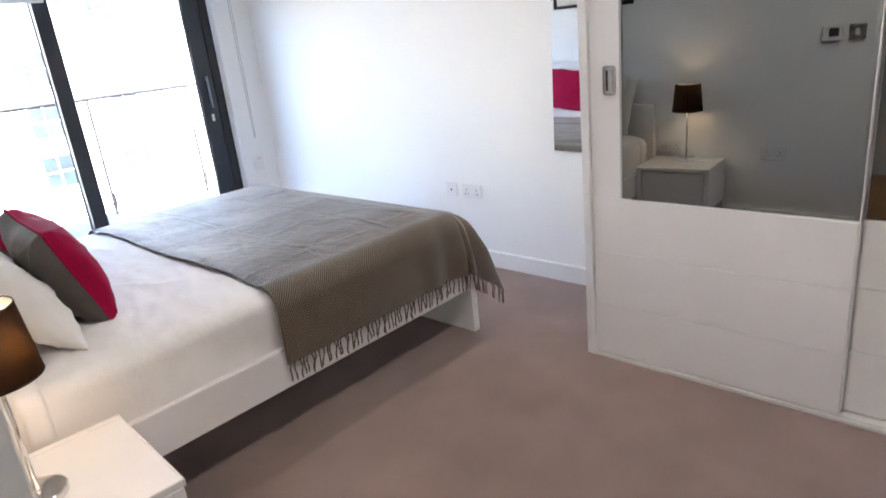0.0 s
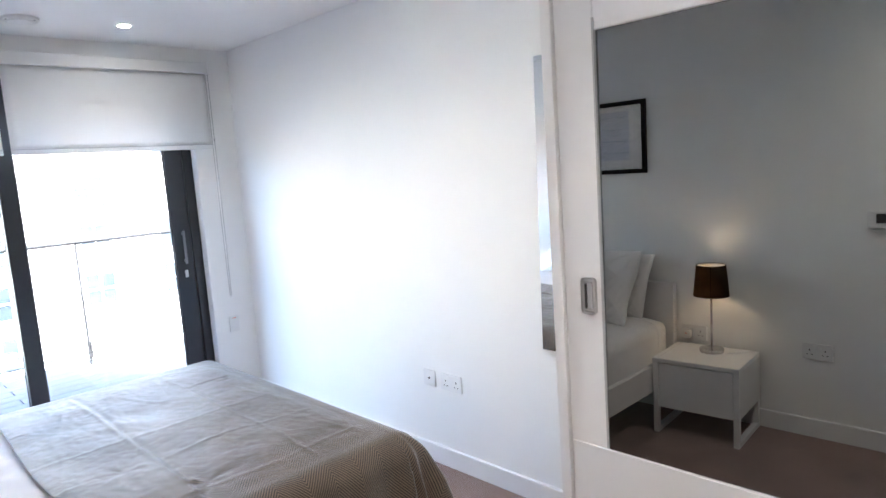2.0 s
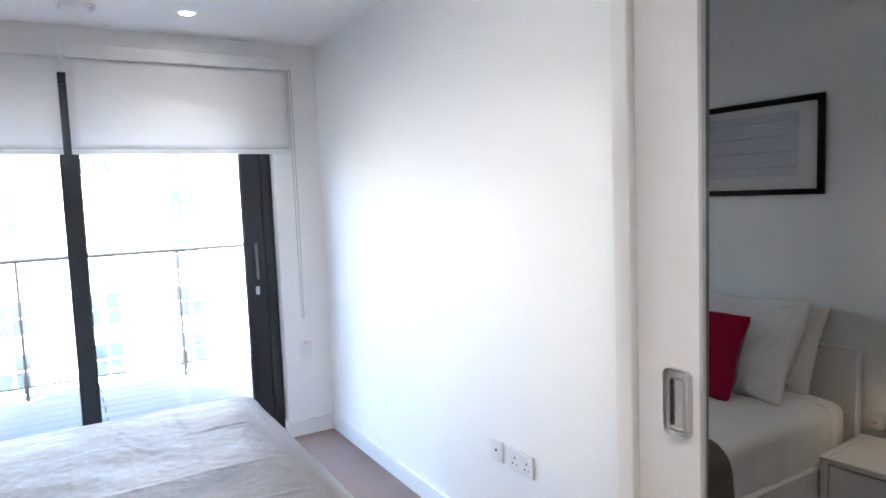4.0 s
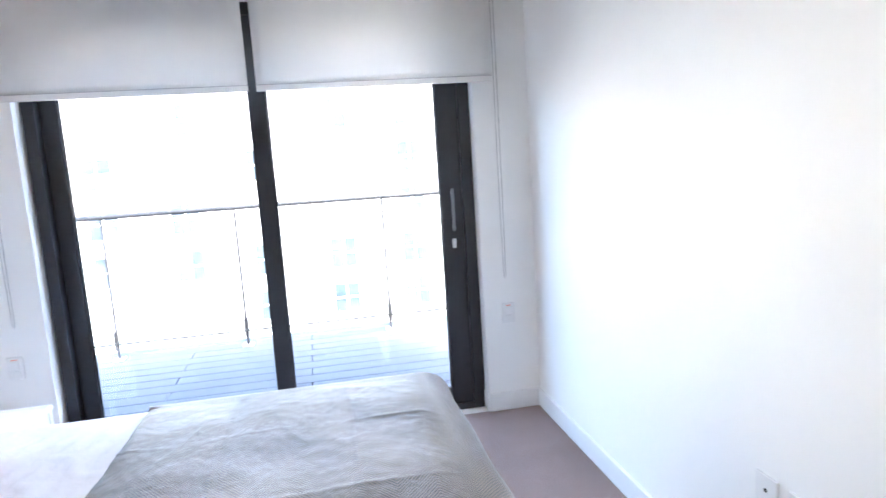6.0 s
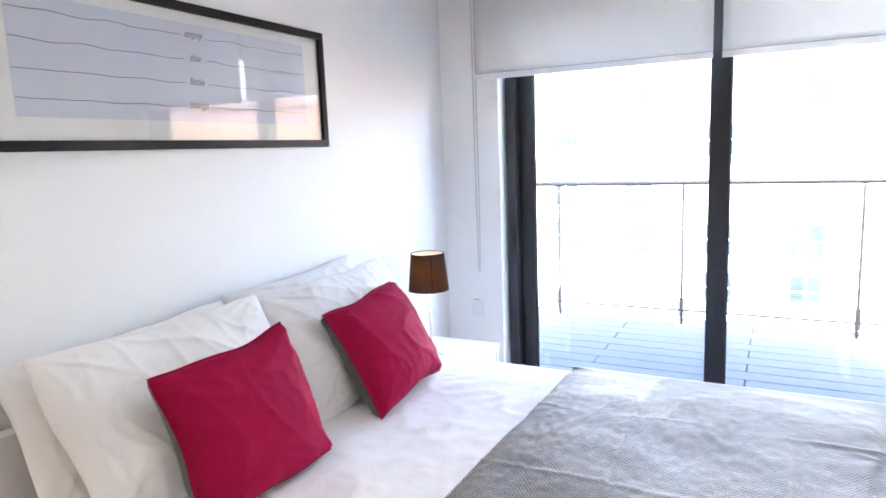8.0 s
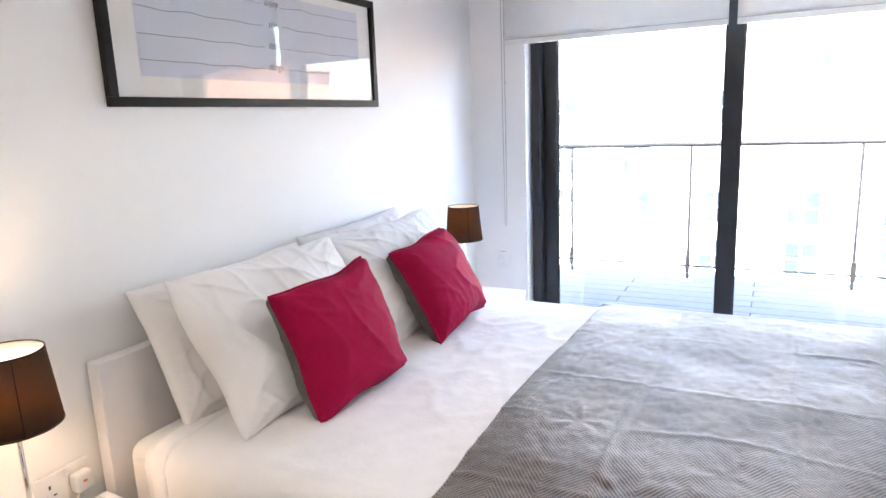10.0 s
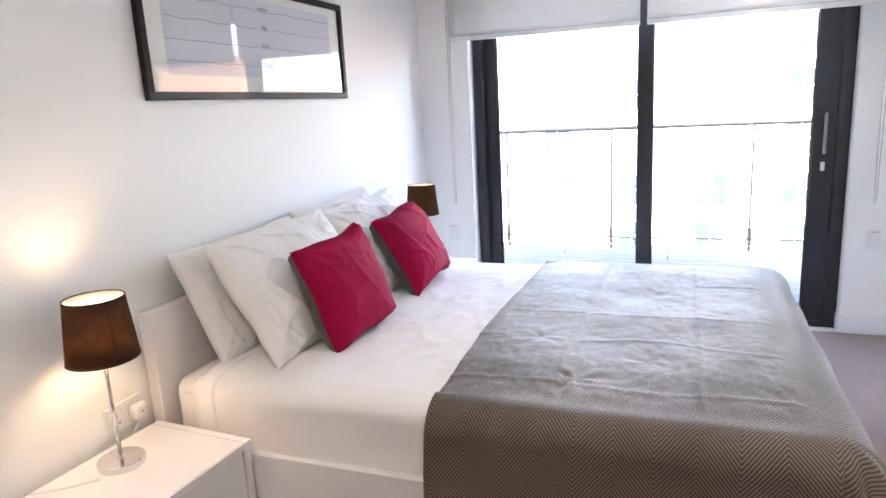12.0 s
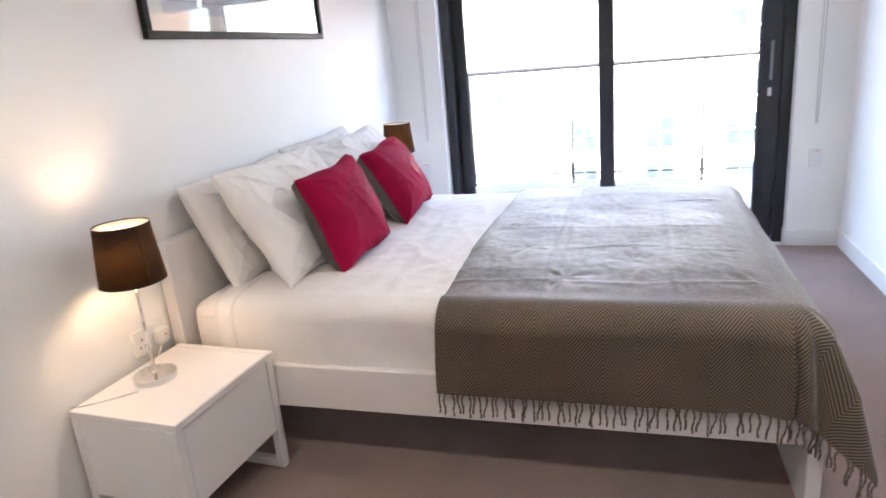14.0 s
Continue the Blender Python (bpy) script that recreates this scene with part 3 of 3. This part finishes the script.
def throw_at(u, v):
    fx, fy = throw_flat(u, v)
    p, down = draped(fx, fy, TXA + 0.03, TXB - 0.035, -1, TYB - 0.045, TTOP, 0.09, 0.3)
    if down == 0:
        edge = max(0.0, min(1.0, (fx - TXA) / 0.25)) * max(0.0, min(1.0, (TXB - fx) / 0.25))
        fade = max(0.0, min(1.0, (TXB - 0.035 - fx) / 0.09)) * max(0.0, min(1.0, (TYB - 0.045 - fy) / 0.09)) * max(0.0, min(1.0, (fx - TXA - 0.03) / 0.09))
        flat_z = p.z
        p.z += 0.016 * edge
        p.z += 0.008 * nz(fx, fy, 1, 3) + 0.004 * nz(fx, fy, 7, 8) + 0.0018 * nz(fx, fy * 1.6, 8, 24) + 0.001 * nz(fx, fy, 3, 60) + 0.0022 * (1 - abs(nz(fx * 0.9 + 4, fy * 2.6, 2, 2.3))) ** 14
        p.z += crease(fy + 0.01 * nz(fx, 1, 1, 5), 1.245, 0.009, 0.0032) + crease(fy + 0.01 * nz(fx, 2, 1, 5), 1.63, 0.009, 0.003) - crease(fy, 1.265, 0.012, 0.003)
        for at, c in ((-2.87, 3), (-2.46, 4), (-2.18, 5), (-1.86, 6)):
            p.z += crease(fx + 0.03 * nz(fy, c, 1, 3), at, 0.009, 0.0038) * max(0.0, min(1.0, 0.6 + 1.6 * nz(fy, c, 0, 3)))
        # where the pile was pinched and pressed
        for px, py, pr, ph in PINCHES:
            dx, dy = fx - px, fy - py
            rr, th = math.hypot(dx, dy) / pr, math.atan2(dy, dx)
            if rr < 3:
                p.z += ph * math.exp(-rr * rr) * (-0.6 + rr * (math.sin(5 * th + px * 9) + 0.6 * math.sin(8 * th + py * 7)))
        fade = fade * fade * (3 - 2 * fade)
        p.z = flat_z + fade * (p.z - flat_z) - 0.009 * max(0.0, 1 - v / 0.05) ** 2
    else:
        near, foot = fx > TXB - 0.035, fy > TYB - 0.045
        k = min(1.0, down / 0.2)
        if near and not foot:
            s = max(0.0, 1 - (TYB - fy) / 0.5)
            p.x += k * (0.006 + 0.008 * nz(fy, 0, 2, 4) + (0.004 + 0.016 * s) * math.sin(fy * 34) * s) + 0.012 * k
            p.y += 0.01 * k * nz(fy, 3, 2, 5)
        elif foot and not near:
            p.y += k * (0.02 + 0.02 * math.sin(fx * 13 + 1) * 0.5)
        else:
            a, b = abs(fx - (TXB - 0.035)) if near else 0.0, max(fy - (TYB - 0.045), 0.0)
            th = math.atan2(b, max(a, 1e-4))
            w = k * 0.028 * math.sin(th * 9.5)
            p.x += math.cos(th) * w + 0.012 * k
            p.y += math.sin(th) * w + 0.02 * k * math.sin(th)
            p.z = max(p.z, 0.14)
    return p


tw = thing("throw", "grey-brown herringbone wool throw with fringed ends, draped over the bed's foot", "blanket", (0, 0, 0))
part("cloth", sheet(290, 230, throw_at, uv=throw_flat, thick=0.005), THROW, tw, smooth=True)
rng = random.Random(4)
variants = []
for k in range(9):
    bm = bmesh.new()
    a, b, ln = rng.uniform(-0.006, 0.006), rng.uniform(-0.01, 0.01), rng.uniform(0.06, 0.078)
    for s in (-1, 1):
        tube(bm, [(0.0015 * s * math.cos(j * 2), a * math.sin(j * 0.9) + b * j / 6 + 0.0017 * s * math.sin(j * 2), -ln * j / 6) for j in range(7)], 0.0021, 5)
    bmesh.ops.create_icosphere(bm, subdivisions=1, radius=0.0036, matrix=Matrix.Translation((0, a * math.sin(5.4) + b, -ln)))
    variants.append(mesh(bm, "tassel", TASSEL, True))
count = 74
for i in range(count):
    v = (i + 0.5 + rng.uniform(-0.25, 0.25)) / count
    p = throw_at(1.0, v)
    ob = new("tassel", variants[i % 9])
    ob.parent = tw
    ob.matrix_basis = pose(p.x + 0.001, p.y, p.z + 0.003, 0, rng.uniform(-4, 4), rng.uniform(-30, 30))


# ---- pillows and cushions ----
def pad(bm, w, h, t, pinch, seed, n=40, side=0, puff=0.42, wrinkle=0.006, ear=0.0, fine=0.25, knob=0.0):
    """A stuffed pad in the x-z plane, front to +y. side: 0 both faces, 1 front alone, -1 back alone."""
    for s in ((1, -1) if side == 0 else (side,)):
        grid = []
        for i in range(n + 1):
            row = []
            for j in range(n + 1):
                a, b = -1 + 2 * i / n, -1 + 2 * j / n
                x = a * w / 2 * (1 - pinch * (1 - b * b) * abs(a) ** 3)
                z = b * h / 2 * (1 - pinch * (1 - a * a) * abs(b) ** 3)
                k = 1 - ear * (abs(a) * abs(b)) ** 4
                x, z = x * k, z * k
                f = max(0.0, (1 - a * a) * (1 - b * b))
                y = t / 2 * f ** puff
                c = math.hypot(abs(a) - 1, abs(b) - 1)
                ang = math.atan2(1 - abs(b), 1 - abs(a) + 1e-6)
                q = seed + (2 if a > 0 else 0) + (5 if b > 0 else 0)
                ray = (1 - abs(nz(ang * 2.6, q * 1.37, c * 0.8))) ** 7
                slack = (1 - abs(nz(x * 4.2 + z * 2, z * 7 - x * 3, seed + 3))) ** 9 + 0.6 * (1 - abs(nz(x * 9 - z * 3, z * 4 + x * 2, seed + 6))) ** 10
                thin = (1 - abs(nz(x * 13 + z * 9, z * 17 - x * 6, seed + 9))) ** 8 * max(0.0, 0.5 + nz(x * 3, z * 3, seed + 12))
                slack += fine * thin
                y += wrinkle * min(1, f * 6) * (0.7 * nz(x, z, seed, 6) + 1.3 * math.exp(-c * 1.9) * ray + 0.55 * slack)
                y += knob * math.exp(-(c / 0.2) ** 2) * min(1.0, 14 * min(1 - abs(a), 1 - abs(b)))
                x += 0.012 * nz(z, seed, 0, 6)
                z += 0.012 * nz(x, seed, 5, 6)
                row.append(bm.verts.new((x, s * y, z)))
            grid.append(row)
        for i in range(n):
            for j in range(n):
                bm.faces.new((grid[i][j], grid[i + 1][j], grid[i + 1][j + 1], grid[i][j + 1]))
    if side == 0:
        bmesh.ops.remove_doubles(bm, verts=bm.verts, dist=0.0004)
    return bm


def pillow(label, x, y, z, w, h, t, lean, turn, roll, seed):
    ob = solid("pillow", pad(bmesh.new(), w, h, t, 0.055, seed, n=110, wrinkle=0.017, fine=0.5), SLIP, label, "pillow", group="pillows on the bed", smooth=True)
    ob.matrix_basis = pose(x, y, z) @ pose(0, 0, 0, lean, 0, turn) @ pose(0, 0, 0, 0, roll, 0) @ pose(0, 0, h / 2)
    return ob


pillow("plump white cotton pillow leaning on the headboard", -2.165, 0.165, 0.572, 0.72, 0.42, 0.16, 24, 0, 0.5, 1)
pillow("plump white cotton pillow leaning on the headboard", -2.89, 0.165, 0.580, 0.72, 0.44, 0.16, 24, 0, 1.5, 2)
pillow("plump white cotton pillow leaning on another pillow", -2.162, 0.378, 0.586, 0.72, 0.47, 0.17, 31, 0.7, -0.5, 3)
pillow("plump white cotton pillow leaning on another pillow", -2.875, 0.370, 0.586, 0.72, 0.46, 0.17, 30, -2, 1.5, 4)


def cushion(x, y, z, lean, turn, roll, seed):
    c = thing("cushion", "square crimson cushion with a grey back leaning on white pillows", "cushion", group="crimson cushions on the bed")
    s, h = 0.418, 0.38
    part("front_cover", pad(bmesh.new(), s, h, 0.185, 0.10, seed, n=60, side=1, puff=0.40, wrinkle=0.0095, ear=0.035, fine=0.6, knob=0.016), RED, c, "crimson velvety front", smooth=True)
    part("back_cover", pad(bmesh.new(), s, h, 0.185, 0.10, seed, n=60, side=-1, puff=0.40, wrinkle=0.0095, ear=0.035, fine=0.6, knob=0.016), GREYFELT, c, "grey velvety back", smooth=True)
    bm = bmesh.new()
    pts = []
    for k in range(80):
        q, f = divmod(k, 20)
        f = -1 + 2 * f / 20
        a, b = ((f, -1), (1, f), (-f, 1), (-1, -f))[q]
        px = a * s / 2 * (1 - 0.10 * (1 - b * b) * abs(a) ** 3)
        pz = b * h / 2 * (1 - 0.10 * (1 - a * a) * abs(b) ** 3)
        k = 1 - 0.035 * (abs(a) * abs(b)) ** 4
        px, pz = px * k, pz * k
        px += 0.012 * nz(pz, seed, 0, 6)
        pts.append((px, 0.002, pz + 0.012 * nz(px, seed, 5, 6)))
    tube(bm, pts + pts[:1], 0.005, 6)
    part("piping", bm, RED, c, smooth=True)
    c.matrix_basis = pose(x, y, z) @ pose(0, 0, 0, lean, 0, turn) @ pose(0, 0, 0, 0, roll, 0) @ pose(0, 0, h / 2)
    return c


cushion(-2.150, 0.524, 0.600, 20.7, -4, 3.8, 11)
cushion(-2.826, 0.520, 0.605, 29.5, -1.2, 4.2, 14)


# ---- bedside tables ----
def bedside(x0, x1, turn):
    y0, y1, h = -0.029, 0.345, 0.43
    b = thing("bedside_table", "white lacquered bedside table with one drawer on loop legs", "bedside table", ((x0 + x1) / 2, (y0 + y1) / 2, 0), "bedside tables")
    w, d = (x1 - x0) / 2, (y1 - y0) / 2
    part("top", cuboid(-w, w, -d, d, h - 0.022, h, 0.003, 2), LACQUER, b)
    part("top_strip", cuboid(-w, w, d + 0.0005, d + 0.006, h - 0.022, h - 0.001, 0.001), LACQUER, b)
    part("joint", cuboid(-w + 0.028, -w + 0.0295, -d + 0.003, d - 0.003, h, h + 0.0003), GREYLINE, b)
    for s in (-1, 1):
        part("side_panel", cuboid(s * w - (0.018 if s > 0 else 0), s * w + (0.018 if s < 0 else 0), -d + 0.03, d - 0.03, 0.155, h - 0.022, 0.001), LACQUER, b)
        xa, xb = (w - 0.03, w) if s > 0 else (-w, -w + 0.03)
        part("leg", cuboid(xa, xb, d - 0.03, d, 0, h - 0.022, 0.002), LACQUER, b)
        part("leg", cuboid(xa, xb, -d, -d + 0.03, 0, h - 0.022, 0.002), LACQUER, b)
        part("stretcher", cuboid(xa, xb, -d + 0.03, d - 0.03, 0, 0.028, 0.002), LACQUER, b)
    part("back_panel", cuboid(-w + 0.03, w - 0.03, -d + 0.004, -d + 0.016, 0.155, h - 0.022), LACQUER, b)
    part("bottom_panel", cuboid(-w + 0.018, w - 0.018, -d + 0.016, d - 0.03, 0.155, 0.167), LACQUER, b)
    part("drawer_front", cuboid(-w + 0.033, w - 0.033, d - 0.022, d - 0.003, 0.15, h - 0.027, 0.002), LACQUER, b)
    b.rotation_euler.z = radians(turn)
    return b


bedside(-1.664, -1.206, -3.5)
bedside(-3.99, -3.53, 0)


def table_lamp(x, y, z, turn, rise=0.0):
    l = thing("table_lamp", "lit table lamp with a brown drum shade on a chrome stem", "lamp", (x, y, z), "bedside lamps")
    part("base", lathe([(0.0, 0.0), (0.062, 0.0), (0.064, 0.004), (0.064, 0.018), (0.061, 0.021), (0.012, 0.023), (0.009, 0.03), (0.0, 0.03)], 48), CHROME, l, "round chrome base", smooth=False)
    part("stem", lathe([(0.0055, 0.028), (0.0055, 0.36 + rise)], 16), CHROME, l, "slim chrome stem", smooth=True)
    sh = part("shade", lathe([(0.094, 0.345 + rise), (0.078, 0.515 + rise), (0.0766, 0.515 + rise), (0.0926, 0.345 + rise)], 56, True), SHADE, l, "brown fabric shade glowing from inside", smooth=True)
    part("lining", lathe([(0.0915, 0.346 + rise), (0.0755, 0.514 + rise), (0.0745, 0.514 + rise), (0.0905, 0.346 + rise)], 56, True), LINING, sh, "white inner lining", smooth=True)
    part("hem", lathe([(0.0948, 0.343 + rise), (0.0945, 0.347 + rise), (0.0922, 0.347 + rise), (0.0925, 0.343 + rise)], 56, True), SHADETRIM, sh)
    part("hem", lathe([(0.0786, 0.5135 + rise), (0.0784, 0.517 + rise), (0.0760, 0.517 + rise), (0.0764, 0.5135 + rise)], 56, True), SHADETRIM, sh)
    part("seam", cuboid(0.0, 0.0006, -0.001, 0.001, -0.08, 0.08), SHADETRIM, sh).matrix_local = pose(0.0868, 0, 0.43 + rise, 0, -5.4, 0)
    ring = bmesh.new()
    for k in range(3):
        c, s = math.cos(k * 2.094), math.sin(k * 2.094)
        tube(ring, [(0.012 * c, 0.012 * s, 0.365 + rise), (0.0905 * c, 0.0905 * s, 0.36 + rise)], 0.0013, 5)
    part("shade_ring", ring, CHROME, l)
    part("bulb_holder", lathe([(0.0, 0.355 + rise), (0.014, 0.355 + rise), (0.014, 0.386 + rise), (0.0, 0.386 + rise)], 16), PLASTIC, l)
    part("bulb", lathe([(0.0, 0.386 + rise), (0.012, 0.388 + rise), (0.016, 0.393 + rise), (0.016, 0.398 + rise), (0.012, 0.403 + rise), (0.0, 0.405 + rise)], 20), BULB, l, "glowing warm bulb", smooth=True)
    l.rotation_euler.z = radians(turn)
    lamp = new("bulb_light", bpy.data.lights.new("bulb_light", "POINT"))
    lamp.data.energy, lamp.data.color, lamp.data.shadow_soft_size = LAMP_W, (1.0, 0.67, 0.43), 0.022
    lamp.location = (x, y, z + 0.432 + rise)
    return l


LAMP_W = 0.12
table_lamp(-1.430, 0.088, 0.43, 70, -0.022)
table_lamp(-3.62, 0.155, 0.43, 40)
cord = bmesh.new()
tube(cord, [(-1.345, 0.095, 0.433), (-1.29, 0.04, 0.433), (-1.24, -0.02, 0.4335), (-1.235, -0.048, 0.43), (-1.26, -0.053, 0.33), (-1.42, -0.053, 0.28), (-1.57, -0.045, 0.38), (-1.61, -0.03, 0.45)], 0.0025, 6)
solid("lamp_cord", cord, PLASTIC, "white lamp cord running behind the bedside table", "cord", smooth=True)

# ---- picture ----
PX0, PX1, PZ0, PZ1 = -3.186, -1.864, 1.445, 1.888
pc = thing("framed_picture", "wide black-framed print with handwritten lines on blue-grey paper", "picture", ((PX0 + PX1) / 2, YH, (PZ0 + PZ1) / 2))
w, h, fw = (PX1 - PX0) / 2, (PZ1 - PZ0) / 2, 0.027
part("frame_rail", cuboid(-w, w, 0.0005, 0.024, h - fw, h, 0.002), BLACKWOOD, pc)
part("frame_rail", cuboid(-w, w, 0.0005, 0.024, -h, -h + fw, 0.002), BLACKWOOD, pc)
part("frame_rail", cuboid(-w, -w + fw, 0.001, 0.0235, -h + fw, h - fw, 0.001), BLACKWOOD, pc)
part("frame_rail", cuboid(w - fw, w, 0.001, 0.0235, -h + fw, h - fw, 0.001), BLACKWOOD, pc)
part("mount", cuboid(-w + fw, w - fw, 0.001, 0.008, -h + fw, h - fw), MOUNT, pc, "off-white mount")
pr = part("print", cuboid(-w + 0.115, w - 0.115, 0.008, 0.009, -h + 0.085, h - 0.06), PAPER, pc, "blue-grey print")
for k, word in enumerate(("enjoy", "the", "little", "things")):
    z = 0.125 - 0.072 * k
    bm = bmesh.new()
    for xa, xb in ((-w + 0.117, -0.030), (0.066, w - 0.117)):
        # the wall is seen from +y, so the script runs towards -x
        tube(bm, [(-(xa + (xb - xa) * j / 24), 0.0096, z + 0.006 * nz(xa + j * 0.08, k, 3, 3)) for j in range(25)], 0.0008, 4)
    part("ink_line", bm, INK, pr)
    cu = bpy.data.curves.new("word", "FONT")
    cu.body, cu.size, cu.align_x, cu.shear, cu.extrude = word, 0.033, "CENTER", 0.35, 0.0002
    t = bpy.data.objects.new("word", cu)
    scene.collection.objects.link(t)
    bpy.context.view_layer.update()
    me = bpy.data.meshes.new_from_object(t.evaluated_get(bpy.context.evaluated_depsgraph_get()))
    bpy.data.objects.remove(t)
    me.materials.clear()
    me.materials.append(INK)
    wo = new("word", me)
    wo.parent = pr
    wo.matrix_local = pose(-0.018, 0.0097, z - 0.004, 90, 0, 180)
pg = part("glazing", cuboid(-w + fw, w - fw, 0.0125, 0.0145, -h + fw, h - fw), PICGLASS, pc, "clear glass")
pg.visible_shadow = False

# ---- balcony ----
deck = thing("balcony_deck", "balcony floor of grey composite boards", "deck", (0, 0, 0), kind="structure")
part("slab", cuboid(-6.3, XW - 0.23, -3.0, 6.5, -0.3, -0.05), RENDERED, deck)
for i in range(13):
    x1 = XW - 0.235 - i * 0.149
    for y0, y1 in ((-3.0, 0.55 + 0.9 * (i % 2)), (0.555 + 0.9 * (i % 2), 6.5)):
        part("board", cuboid(x1 - 0.141, x1, y0, y1, -0.05, 0.012, 0.003), DECK, deck)
rail = thing("balustrade", "glass balcony balustrade with steel posts and a tubular handrail", "balustrade", (-6.15, 0, 0))
bm = bmesh.new()
tube(bm, [(0, -3.0, 1.115), (0, 6.5, 1.115)], 0.021, 12)
part("handrail", bm, GALV, rail, "tubular steel handrail", smooth=True)
bm = bmesh.new()
tube(bm, [(0, -3.0, 0.135), (0, 6.5, 0.135)], 0.009, 8)
part("bottom_rail", bm, GALV, rail)
ys = [-2.83, -1.86, -0.89, 0.0, 0.957, 2.10, 3.04, 4.02, 5.0, 5.98]
for y in ys:
    post = part("post", cuboid(-0.006, 0.006, y - 0.011, y + 0.011, 0.0, 1.10, 0.002), GALV, rail)
    part("clamp", cuboid(0.006, 0.03, y - 0.018, y + 0.018, 0.09, 0.24, 0.003), GASKET, post)
    part("base_plate", cuboid(-0.05, 0.05, y - 0.04, y + 0.04, 0.012, 0.024, 0.002), STEEL, post)
for y0, y1 in zip(ys, ys[1:]):
    p = part("pane", cuboid(0.03, 0.04, y0 + 0.02, y1 - 0.02, 0.05, 1.07), RAILGLASS, rail, "clear glass panel")
    p.visible_shadow = False

# ---- outdoors ----
solid("ground", cuboid(-900, 900, -900, 900, -15.2, -15.0), GROUND, "grey street far below the balcony", "ground", "structure")


def building(name, label, m, length, height, depth, wall, bays, storeys, z0=-15.0, bay=3.4, storey=2.9):
    """A block whose front is its own x-z plane at y = 0, facing +y."""
    b = thing(name, label, "building")
    part("wall", cuboid(-length / 2, length / 2, -depth, 0, 0, height), wall, b)
    part("parapet", cuboid(-length / 2 - 0.2, length / 2 + 0.2, -depth - 0.2, 0.2, height, height + 0.5), wall, b)
    pane_me = mesh(cuboid(-0.36, 0.36, 0.0, 0.03, -0.42, 0.42), "pane", FARGLASS)
    sill_me = mesh(cuboid(-0.9, 0.9, 0.0, 0.16, -0.08, 0.0), "sill", wall)
    bar_me = mesh(cuboid(-0.86, 0.86, 0.0, 0.05, -0.98, 0.98), "window", TRIM)
    for s in range(storeys):
        for k in range(bays):
            if (k * 7 + s * 3 + k * s) % 5 < 2:
                continue
            x, z = (k - (bays - 1) / 2) * bay, 2.0 + s * storey
            o = new("window", bar_me)
            o.parent, o.location = b, (x, 0.002, z)
            si = new("sill", sill_me)
            si.parent, si.location = o, (0, 0, -1.0)
            for dx in (-0.42, 0.42):
                for dz in (-0.48, 0.48):
                    q = new("pane", pane_me)
                    q.parent, q.location = o, (dx, 0.035, dz)
    b.matrix_basis = m
    return b


building("apartment_building", "pale rendered apartment building with gridded windows across the street", pose(-42, -13, -15, 0, 0, -90), 70, 27, 12, RENDERED, 14, 8, bay=4.6)
building("brick_building", "orange brick apartment building beyond the balcony", pose(-30, 36, -15, 0, 0, -135), 26, 20, 12, BRICK, 6, 6)
